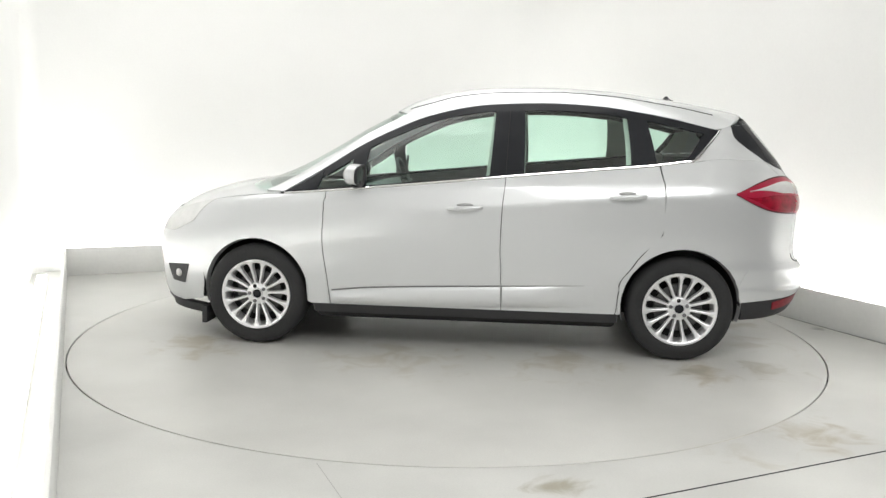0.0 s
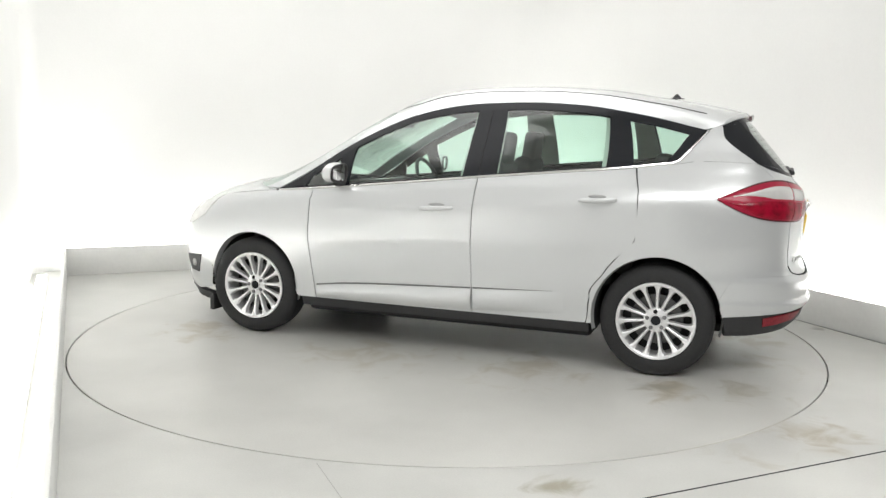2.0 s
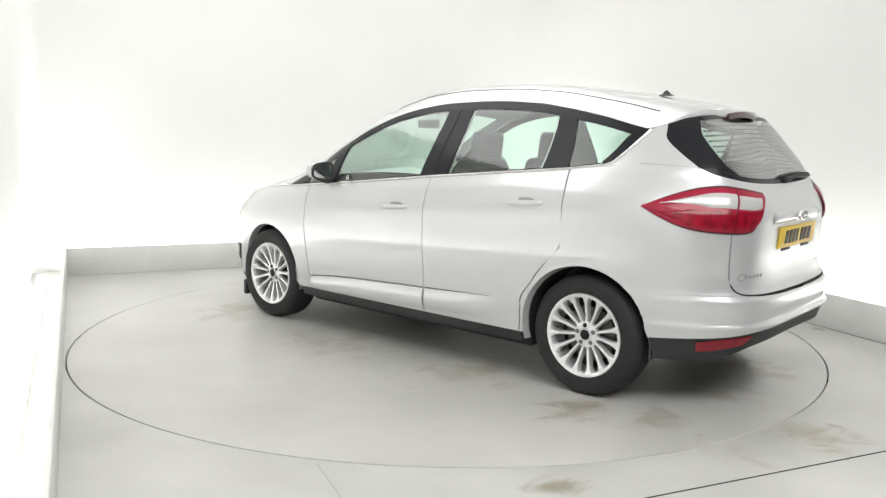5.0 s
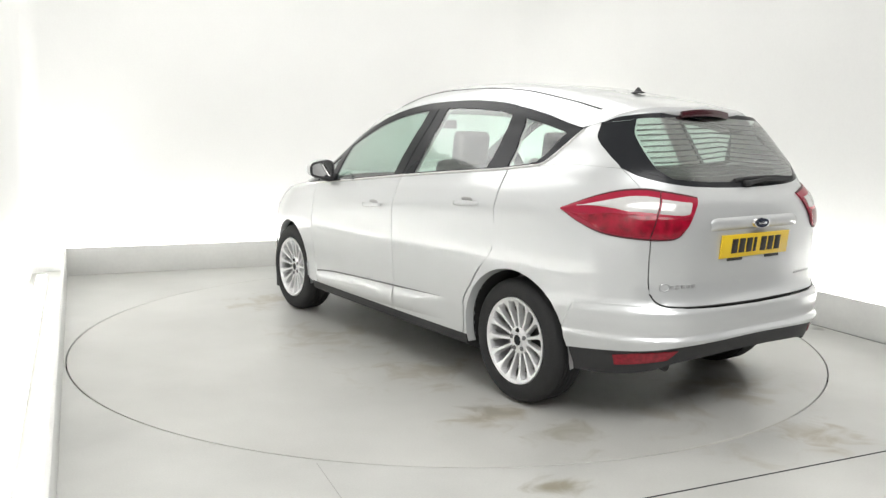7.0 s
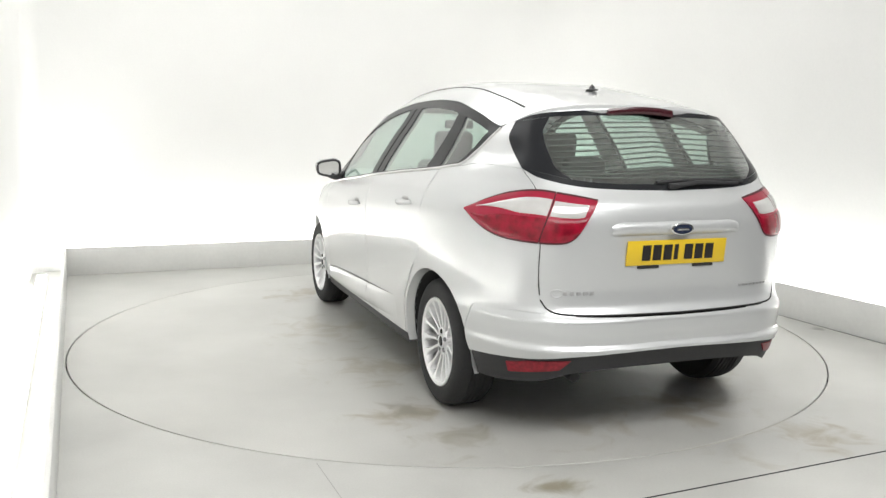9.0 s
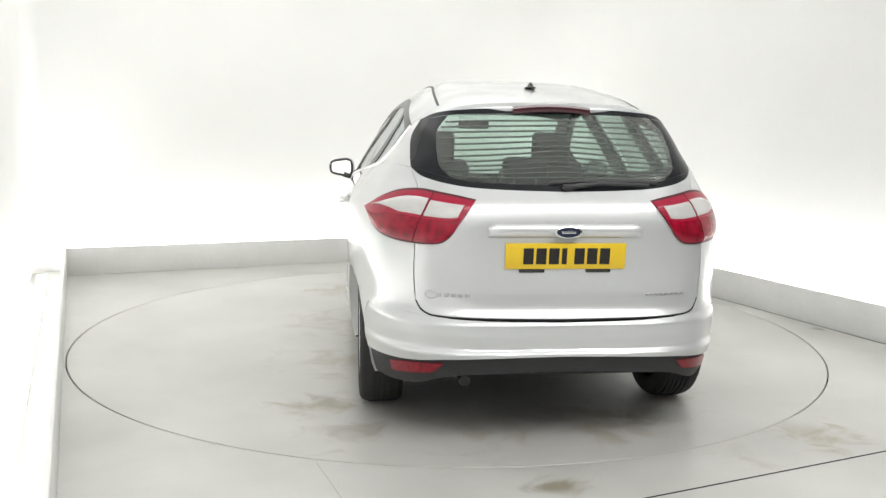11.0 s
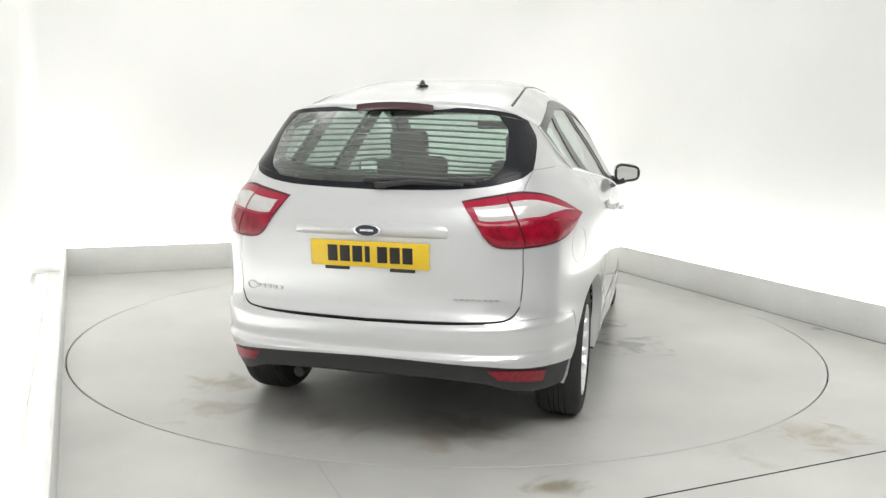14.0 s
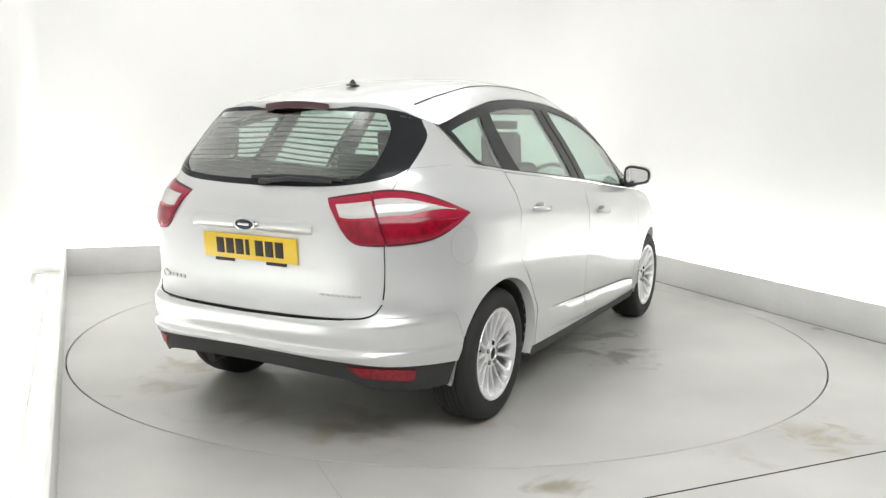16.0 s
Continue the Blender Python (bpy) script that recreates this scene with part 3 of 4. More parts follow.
def build_side_windows(doors_f, doors_r, quarters):
    lo = lambda x: belt(x) + 0.010
    hi = lambda x: dlo_top(x) - 0.043
    OFF = -0.004
    front = patch(span(lo, 0.615, -0.15, 8), [F(0.60, hi(0.60)), *span(hi, 0.5, -0.17, 8)], off=OFF)
    pair("side_window", sheet(front, 16, 10), GLASS, doors_f, "green-tinted glass")
    rear = patch(span(lo, -0.36, -1.0, 6), span(hi, -0.352, -0.98, 6), off=OFF)
    pair("side_window", sheet(rear, 16, 10), GLASS, doors_r, "green-tinted glass")
    q = patch([F(-1.15, lo(-1.15)), F(-1.25, lo(-1.25)), F(-1.335, 1.232)], span(hi, -1.10, -1.445, 4), [], [F(-1.38, 1.29), F(-1.425, 1.36)], off=OFF)
    pair("quarter_window", sheet(q, 10, 10), GLASS, quarters, "green-tinted glass")
    tri = patch(span(lo, 0.93, 0.70, 4, 0.006), [F(0.90, 1.075), F(0.82, 1.125), F(0.70, 1.20)], off=OFF)
    pair("quarter_light", sheet(tri, 8, 8), GLASS, car, "green-tinted glass")
    # black frames round the panes
    bm = bmesh.new()
    T = 0.016
    merge(bm, sheet(patch(span(hi, 0.62, -1.445, 30), span(dlo_top, 0.64, -1.485, 30)), 60, 3, T))
    merge(bm, sheet(patch(span(lo, 0.95, -1.335, 30, -0.012), span(lo, 0.95, -1.335, 30, 0.002)), 50, 2, T))
    merge(bm, sheet(patch(span(lo, -0.15, -0.36, 3), span(hi, -0.17, -0.352, 3)), 4, 12, T))
    merge(bm, sheet(patch(span(lo, -1.0, -1.15, 3), span(hi, -0.98, -1.10, 3)), 4, 12, T))
    merge(bm, sheet(patch([F(-1.335, 1.232), F(-1.36, 1.222)], [F(-1.445, hi(-1.445)), F(-1.538, 1.402)], [F(-1.38, 1.29), F(-1.425, 1.36)], [F(-1.445, 1.30), F(-1.497, 1.36)]), 4, 12, T))
    merge(bm, sheet(patch([F(-1.445, hi(-1.445)), F(-1.538, 1.4)], [F(-1.445, dlo_top(-1.445)), F(-1.54, 1.404)]), 4, 4, T))
    merge(bm, sheet(patch([F(0.70, lo(0.70)), F(0.615, lo(0.615))], [F(0.70, dlo_top(0.70)), F(0.60, dlo_top(0.60))]), 4, 10, T))
    merge(bm, sheet(patch([F(1.145, 0.982), F(0.93, lo(0.93) + 0.006)], [F(1.14, 0.986), F(0.90, 1.13)], [], [F(0.915, 1.05)]), 6, 6, T))
    merge(bm, sheet(patch([F(0.90, 1.075), F(0.82, 1.125), F(0.70, 1.20)], span(dlo_top, 0.90, 0.70, 4)), 8, 3, T))
    pair("window_frame", bm, GLOSS_BLACK, car, "glossy black window surround")
    # pale linings on the inner side of the pillars
    for f in (patch(span(lo, -0.13, -0.37, 3), span(hi, -0.16, -0.36, 3), off=-0.03),
              patch(span(lo, -0.985, -1.16, 3), span(hi, -0.97, -1.11, 3), off=-0.03),
              patch([F(-1.41, 1.232), F(-1.55, 1.222)], [F(-1.49, hi(-1.445)), F(-1.6, 1.402)], off=-0.03)):
        pair("pillar_trim", sheet(f, 6, 12), HEAD, car, "pale grey pillar lining")
    # the shut line in the middle pillar
    pts = [surf(*F(-0.25 - 0.01 * k / 8, lo(-0.25) + (hi(-0.26) - lo(-0.25)) * k / 8), 0.001) for k in range(9)]
    pair("pillar_gap", ball_strip(pts, 0.0025, 5), DARK, car)


def crown_sheet(side, mid, power=2.3, n=24, m=20):
    """A crowned sheet between a left edge side(t), its mirror image and the middle line mid(t)."""
    def f(u, v):
        w = 2 * v - 1
        a, c = side(u), mid(u)
        k = 1 - abs(w) ** power
        return Vector((a.x + (c.x - a.x) * (1 - abs(w) ** 2.2), a.y * w, a.z + (c.z - a.z) * k))
    return sheet(f, n, m, 0.012, flip=True)


def poly(pts):
    pts = [Vector(p) for p in pts]
    d = [0.0]
    for a, b in zip(pts, pts[1:]):
        d.append(d[-1] + (b - a).length)
    cs = [curve(*[(d[i], p[k]) for i, p in enumerate(pts)]) for k in range(3)]
    return lambda t: Vector([c(t * d[-1]) for c in cs])


roof_side = roof_mid = None


def build_top():
    global roof_side, roof_mid
    xs = [0.25, 0.04, -0.2, -0.5, -0.81, -1.05, -1.28, -1.52]
    roof_side = poly([surf(*F(0.395, 1.478))] + [surf(*F(x, dlo_top(x) + 0.003)) for x in xs] + [surf(TOP_CORNER[0], TOP_CORNER[1] + 0.003)])
    roof_mid = poly([(0.535, 0, 1.500), (0.40, 0, 1.568), (0.15, 0, 1.638), (-0.15, 0, 1.667), (-0.5, 0, 1.672), (-0.9, 0, 1.651), (-1.25, 0, 1.603), (-1.5, 0, 1.563), (-1.735, 0, 1.515)])
    roof = part("roof", crown_sheet(roof_side, roof_mid, 4.4, 44, 48), PAINT, car)

    def lin(u, v):
        w = (2 * v - 1) * 0.93
        t = 0.02 + 0.95 * u
        a, c = roof_side(t), roof_mid(t)
        return Vector((a.x + (c.x - a.x) * (1 - w * w), a.y * w, a.z + (c.z - a.z) * (1 - abs(w) ** 4.4) - 0.028))
    part("headliner", sheet(lin, 20, 12), HEAD, car, "pale grey roof lining")
    # seams of the roof, dark rubber
    for sg in (1, -1):
        pts = []
        for k in range(40):
            t = 0.03 + 0.90 * k / 39
            a, c = roof_side(t), roof_mid(t)
            w = 0.79
            pts.append((a.x + (c.x - a.x) * (1 - w**2.2), sg * a.y * w, a.z + (c.z - a.z) * (1 - w**4.4) - 0.0055))
        part("roof_seam_strip", ball_strip(pts, 0.0085, 6), BLACK, roof, "black rubber roof seam strip")
    # rear spoiler lip that overhangs the tailgate glass
    def lipf(u, v):
        w = 2 * u - 1
        a, c = roof_side(1), roof_mid(1)
        top = Vector((a.x + (c.x - a.x) * (1 - abs(w) ** 2.2), a.y * w, a.z + (c.z - a.z) * (1 - abs(w) ** 4.4)))
        k = 1 - abs(w) ** 6
        return top + Vector((-0.022 * math.sin(v * 2.2) * k, 0, -0.038 * k * v - 0.002 * v))
    part("spoiler_lip", sheet(lipf, 40, 5, flip=True), PAINT, car)
    # aerial
    bm = lathe([(0.034, 0.0), (0.032, 0.006), (0.018, 0.014), (0.012, 0.03), (0.004, 0.046), (0.0, 0.048)], 16, axis="z")
    bmesh.ops.transform(bm, matrix=Matrix.Translation((-1.30, 0, 1.600)) @ Matrix.Diagonal((1.45, 0.85, 0.66, 1)), verts=bm.verts)
    part("roof_aerial", bm, BLACK, car, "black roof aerial base")
    # pillars beside the windscreen, windscreen, bonnet
    edge_low = span(dlo_top, 1.15, 0.25, 12, 0.003)
    edge_up = [F(1.28, 0.985), F(0.985, 1.15), F(0.757, 1.285), F(0.553, 1.40), F(0.395, 1.478)]
    pair("windscreen_pillar", sheet(patch(edge_low, edge_up), 30, 5, 0.012), PAINT, car)
    ws = line(edge_up)

    def screen(u, v):
        s, z = ws(v)
        w = 2 * u - 1
        zc = 1.02 + (1.497 - 1.02) * v
        return surf(s * w, z + (zc - z) * (1 - w * w), -0.002)
    part("windscreen", sheet(screen, 24, 16), GLASS, car, "green-tinted windscreen")
    bon_side = poly([surf(*F(1.98, 0.785)), surf(*F(1.92, 0.818)), surf(*F(1.75, 0.888)), surf(*F(1.5, 0.938)), surf(*F(1.25, 0.966)), surf(*F(1.17, 0.974))])
    bon_mid = poly([(2.085, 0, 0.790), (2.04, 0, 0.845), (1.92, 0, 0.918), (1.74, 0, 0.978), (1.55, 0, 1.018), (1.42, 0, 1.03)])
    part("bonnet", crown_sheet(bon_side, bon_mid, 2.6, 20, 24), PAINT, car)
    # washer jets and wiper cowl show as a dark edge at the bonnet's rear
    def cowl(u, v):
        w = 2 * u - 1
        a, c = bon_side(1), bon_mid(1)
        p = Vector((a.x + (c.x - a.x) * (1 - abs(w) ** 2.2), a.y * w, a.z + (c.z - a.z) * (1 - abs(w) ** 2.6)))
        return p + Vector((-0.12 * v, 0, -0.012 + 0.012 * v))
    part("cowl", sheet(cowl, 20, 3, flip=True), BLACK, car, "black plastic scuttle")
    # front bumper, head lamps, fog lamps
    half = patch([(0.0, 0.20), F(2.0, 0.20), F(1.70, 0.27)], [(0.0, 0.845), (0.25, 0.845), F(1.86, 0.84)], [], [F(1.69, 0.40), F(1.72, 0.58), F(1.80, 0.73)], off=-0.0015)
    part("front_bumper", whole(sheet(half, 26, 20)), PAINT, car)
    f = patch([F(2.06, 0.70), F(1.92, 0.705), F(1.76, 0.775)], [F(2.01, 0.80), F(1.83, 0.868), F(1.62, 0.918)], off=0.004)
    pair("head_lamp", sheet(f, 14, 8, 0.02), HEAD_LENS, car, "clear head lamp")
    f = patch([F(1.94, 0.37), F(1.84, 0.36)], [F(1.985, 0.475), F(1.80, 0.49)], off=0.004)
    fogs = pair("fog_lamp_recess", sheet(f, 6, 6, 0.02), BLACK, car, "dark fog lamp recess")
    bm = lathe([(0.0, 0.009), (0.020, 0.008), (0.027, 0.0), (0.028, -0.01)], 20)
    q = surf(*F(1.885, 0.425), 0.006)
    bmesh.ops.transform(bm, matrix=Matrix.Translation(q) @ Matrix.Rotation(radians(-42), 4, "Z"), verts=bm.verts)
    pair("fog_lamp", bm, CLEAR_LENS, fogs, "clear round fog lamp")
    f = patch([F(2.10, 0.185), F(1.95, 0.178), F(1.70, 0.165)], [F(2.10, 0.252), F(1.95, 0.240), F(1.70, 0.222)], off=0.006)
    pair("front_lip", sheet(f, 14, 5, 0.03), BLACK, car, "black plastic lower lip")
    pair("wheel_deflector", box(1.665, 1.70, 0.60, 0.835, 0.115, 0.225, 0.006), BLACK, car, "black air deflector ahead of the wheel")


def build_tail():
    gate_low = [R(0.632, 0.66), R(0.605, 0.618), R(0.55, 0.602), R(0.3, 0.594), R(0, 0.59)]
    gate_top = [CORNER, R(0.60, 1.185), R(0.45, 1.15), R(0.25, 1.136), R(0, 1.13)]
    f = patch(gate_low, gate_top, [R(0.642, 0.8), R(0.64, 0.92), R(0.622, 1.12)], [], gap=0.0)

    def gate(u, v):
        return f(0.006 + 0.994 * u, 0.008 + 0.992 * v)
    bm = sheet(gate, 36, 30, 0.012, open_end=True)
    tailgate = part("tailgate", whole(bm), PAINT, car, "silver-white tailgate")
    gl = line(gate_low)
    pts = [surf(*gl(k / 40), -0.001) for k in range(41)]
    pts += [Vector((p.x, -p.y, p.z)) for p in pts[-2::-1]]
    part("gate_gap", ball_strip(pts, 0.0036, 6), DARK, tailgate, "dark joint round the tailgate's foot")
    # rear window: clear middle, printed black border
    top = [TOP_CORNER, R(0.52, 1.464), R(0.35, 1.482), R(0.17, 1.487), R(0, 1.489)]
    side = WINDOW_SIDE
    c_low = [R(0.47, 1.178), R(0.35, 1.166), R(0.2, 1.160), R(0, 1.158)]
    c_top = [R(0.47, 1.452), R(0.35, 1.460), R(0.17, 1.464), R(0, 1.466)]
    c_side = [R(0.53, 1.24), R(0.525, 1.38)]
    pane = patch(c_low, c_top, c_side)
    bm = whole(sheet(pane, 20, 16))
    window = part("rear_window", bm, REAR_GLASS, tailgate, "tinted rear window with fine heating wires")
    b = bmesh.new()
    merge(b, sheet(patch([gate_top[0], c_low[0]], [top[0], c_top[0]], side, c_side), 8, 16))
    merge(b, sheet(patch([gate_top[0], *gate_top[1:]], [gate_top[0], *c_low]), 26, 4))
    merge(b, sheet(patch([top[0], *c_top], top), 26, 4))
    part("window_border", whole(b), GLOSS_BLACK, window, "glossy black printed border")
    for k in range(12):
        v = 0.10 + 0.80 * k / 11
        pts = [pane(u, v) for u in np.linspace(0.02, 1, 14)]
        pts = pts + [Vector((p.x, -p.y, p.z)) for p in pts[-2::-1]]
        part("heater_wire", ball_strip([p + Vector((0.004, 0, 0)) for p in pts], 0.0042, 4), WIRE, window)
    # wiper
    base = surf(*R(-0.02, 1.15), 0.012)
    bm = box(-0.016, 0.016, -0.026, 0.026, -0.014, 0.014, 0.010)
    merge(bm, ball_strip([(0, 0, 0), (-0.006, -0.14, 0.018), (0.002, -0.36, 0.012)], lambda t: 0.013 - 0.007 * t, 8))
    merge(bm, ball_strip([surf(*R(y, 1.166 + 0.010 * math.sin((0.06 - y) * 6)), 0.010) - base for y in np.linspace(0.06, -0.42, 12)], 0.009, 6))
    part("rear_wiper", bm, BLACK, tailgate, "black rear wiper", m=Matrix.Translation(base))
    # high brake lamp under the spoiler
    def lamp(u, v):
        y = 0.18 - 0.36 * u
        return Vector((-1.770 + 0.35 * y * y - 0.005 * math.sin(math.pi * v), y, 1.474 + 0.033 * v - 0.4 * y * y))
    part("brake_lamp", sheet(lamp, 20, 4, 0.035), material("dark_red_lens", (0.055, 0.006, 0.012), 0.25, coat=0.6), car, "dark red high brake lamp")
    # grip bar above the plate
    def bar(u, v):
        y = 0.335 - 0.67 * u
        e = max(0.0, min(1, (0.335 - abs(y)) / 0.05)) ** 0.5
        a = v * math.pi
        return Vector((surf(*R(y, 0.965)).x - 0.017 * math.sin(a) ** 0.7 * (0.35 + 0.65 * e) + 0.002, y, 0.938 + 0.062 * (1 - v) * (0.75 + 0.25 * e)))
    bm = sheet(lambda u, v: bar(u, 1 - v), 40, 8)
    grip = part("tailgate_grip", bm, PAINT, tailgate)
    # oval badge
    bm = lathe([(0.0, 0.010), (0.80, 0.010), (0.82, 0.014), (0.95, 0.012), (1.0, 0.0)], 32)
    bmesh.ops.transform(bm, matrix=Matrix.Translation((-2.118, 0, 0.968)) @ Matrix.Rotation(radians(90), 4, "Z") @ Matrix.Diagonal((0.062, 1, 0.027, 1)), verts=bm.verts)
    badge = part("badge", bm, CHROME, tailgate, "oval chrome-rimmed dark blue badge")
    bm = lathe([(0.0, 0.0125), (0.78, 0.0125), (0.80, 0.010)], 32)
    bmesh.ops.transform(bm, matrix=Matrix.Translation((-2.1195, 0, 0.968)) @ Matrix.Rotation(radians(90), 4, "Z") @ Matrix.Diagonal((0.062, 1, 0.027, 1)), verts=bm.verts)
    part("badge_field", bm, BLUE, badge, "dark blue field")
    bm = box(-2.136, -2.131, -0.030, 0.030, 0.963, 0.973, 0.0015)
    part("badge_mark", bm, CHROME, badge)
    # number plate: yellow, its characters as plain bars
    PX = -2.098
    tilt = Matrix.Translation((PX, 0, 0.862)) @ Matrix.Rotation(radians(-6), 4, "Y")
    plate = part("number_plate", box(-0.004, 0.004, -0.262, 0.262, -0.056, 0.056, 0.002), YELLOW, tailgate, "yellow rear number plate with dark characters", m=tilt)
    y = 0.185
    for k in range(7):
        w = 0.022 if k == 3 else 0.044
        bm = box(-0.0062, -0.0040, y - w, y, -0.034, 0.036, 0.0008)
        part("character_bar", bm, CHAR, plate)
        y -= w + (0.033 if k == 3 else 0.0115)
    for y0, y1 in ((0.09, 0.20), (-0.20, -0.09)):
        part("plate_bracket", box(-0.005, 0.006, y0, y1, -0.071, -0.058, 0.002), BLACK, plate)
    # model lettering too small to read: plain bright bars
    for y0, n, h, sg in ((0.565, 6, 0.016, 1), (-0.375, 8, 0.009, -1)):
        for k in range(n):
            y = y0 - k * (0.030 if sg > 0 else 0.024)
            p = surf(*R(y, 0.690), 0.002)
            nx = surf(*R(y - 0.02, 0.690), 0.002)
            ang = math.atan2(nx.x - p.x, -(nx.y - p.y))
            big = 1.7 if (sg > 0 and k == 0) else 1
            bm = box(-0.003, 0.003, -0.010, 0.010, -h / 2 * big, h / 2 * big, 0.0015)
            if big > 1:
                bm.free()
                bm = ball_strip([(0, 0.004 - 0.026 * math.cos(radians(q)), 0.017 * math.sin(radians(q))) for q in range(-30, -331, -20)], 0.0024, 6)
            part("lettering_bar", bm, LETTER, tailgate, m=Matrix.Translation(p) @ Matrix.Rotation(ang, 4, "Z"))
    # bumper with its black foot, reflectors
    top_e = [F(-1.72, 0.592), F(-1.85, 0.602), R(0.62, 0.602), R(0.55, 0.598), R(0.3, 0.588), R(0, 0.583)]
    mid_e = [F(-1.682, 0.372), F(-1.85, 0.385), F(-2.02, 0.400), R(0.5, 0.420), R(0.25, 0.432), R(0, 0.437)]
    f = patch(mid_e, top_e, [F(-1.668, 0.44), F(-1.668, 0.485), F(-1.695, 0.54)])
    fill = patch([F(-1.68, 0.46), F(-1.72, 0.55), F(-1.85, 0.56), R(0.61, 0.56), R(0.5, 0.56)], [F(-1.66, 0.56), F(-1.72, 0.64), F(-1.85, 0.66), R(0.63, 0.68), R(0.5, 0.66)], off=-0.003)
    filler = sheet(fill, 24, 4)
    bumper = part("rear_bumper", whole(merge(filler, sheet(lambda u, v: f(u, 0.004 + 0.985 * v), 50, 24, 0.012, open_end=True))), PAINT, car)
    low_e = [F(-1.70, 0.26), F(-1.85, 0.265), F(-2.0, 0.29), R(0.5, 0.335), R(0.25, 0.355), R(0, 0.36)]
    f2 = patch(low_e, mid_e, off=-0.010)
    part("bumper_foot", whole(sheet(f2, 50, 8, 0.03, open_end=True)), BLACK, bumper, "black plastic bumper foot")
    for sg in (1, -1):
        g = patch([F(-1.90, 0.318), F(-2.0, 0.334), R(0.56, 0.352)], [F(-1.90, 0.365), F(-2.0, 0.384), R(0.52, 0.397)], off=-0.005)
        bm = sheet(g, 12, 4, 0.006)
        part("reflector", bm if sg > 0 else mirrored(bm), REFLECTOR, bumper, "red bumper reflector")
    # tail lamps: the outer piece on the quarter, the inner on the tailgate
    tops = line([F(-1.615, 1.033), F(-1.74, 1.085), F(-1.84, 1.118), R(0.612, 1.128), R(0.54, 1.118), R(0.385, 1.092)])
    lows = line([F(-1.615, 1.027), F(-1.70, 0.985), F(-1.80, 0.945), F(-1.89, 0.925), R(0.64, 0.914), R(0.575, 0.913), R(0.53, 0.919), R(0.50, 0.936), R(0.476, 0.962)])

    def lens(u0, u1, v0, v1, off, tip=None):
        def f(u, v):
            k = u0 + (u1 - u0) * u
            a, c = lows(k), tops(k)
            lo_, hi_ = v0, v1
            if tip:
                q = min(1, max(0, (u - tip[0]) / (tip[1] - tip[0])))
                mid_ = v0 + 0.22
                lo_, hi_ = mid_ + (v0 - mid_) * q, mid_ + (v1 - mid_) * q
            p = a + (c - a) * (lo_ + (hi_ - lo_) * v)
            edge = 0.004 * (1 - (2 * v - 1) ** 6)
            return surf(p[0], p[1], off + edge)
        return f
    SPLIT = 0.625
    lamps = pair("tail_lamp", sheet(lens(0.0, SPLIT - 0.004, 0, 1, 0.006), 26, 12, 0.022), RED_LENS, car, "red and clear wraparound tail lamp")
    inner = pair("tail_lamp_inner", sheet(lens(SPLIT + 0.004, 1.0, 0, 1, 0.006), 18, 12, 0.022), RED_LENS, tailgate, "red and clear tail lamp on the tailgate")
    pair("lamp_seal", sheet(lens(0.0, SPLIT - 0.002, -0.04, 1.04, 0.0035), 26, 6, 0.012), LAMP_SEAL, lamps, "dark lamp edge")
    pair("lamp_seal", sheet(lens(SPLIT + 0.002, 1.0, -0.04, 1.04, 0.0035), 18, 6, 0.012), LAMP_SEAL, inner, "dark lamp edge")
    pair("clear_lens", sheet(lens(0.10, SPLIT - 0.010, 0.54, 0.88, 0.0095, (0, 0.6)), 16, 6, 0.004), CLEAR_LENS, lamps, "clear lens")
    pair("clear_lens", sheet(lens(SPLIT + 0.012, 0.93, 0.54, 0.86, 0.0095), 12, 6, 0.004), CLEAR_LENS, inner, "clear lens")
    pair("lower_lens", sheet(lens(0.06, SPLIT - 0.006, 0.03, 0.53, 0.0085, (0, 0.4)), 16, 6, 0.003), DEEP_LENS, lamps, "deep red lower lens")
    pair("lower_lens", sheet(lens(SPLIT + 0.006, 0.97, 0.03, 0.53, 0.0085), 12, 6, 0.003), DEEP_LENS, inner, "deep red lower lens")
    for sg in (1, -1):
        bm = sheet(lens(SPLIT - 0.006, SPLIT + 0.006, 0.0, 1.0, 0.004), 2, 10)
        part("lamp_gap", bm if sg > 0 else mirrored(bm), DARK, tailgate, "dark joint between the lamp halves")
    # exhaust end and tow eye under the tail
    bm = ball_strip([(-1.6, 0.40, 0.275), (-1.85, 0.40, 0.275), (-1.93, 0.40, 0.268)], 0.026, 14)
    part("exhaust_pipe", bm, material("dull_steel", (0.05, 0.05, 0.05), 0.6, 0.5), car, "dull steel exhaust pipe")


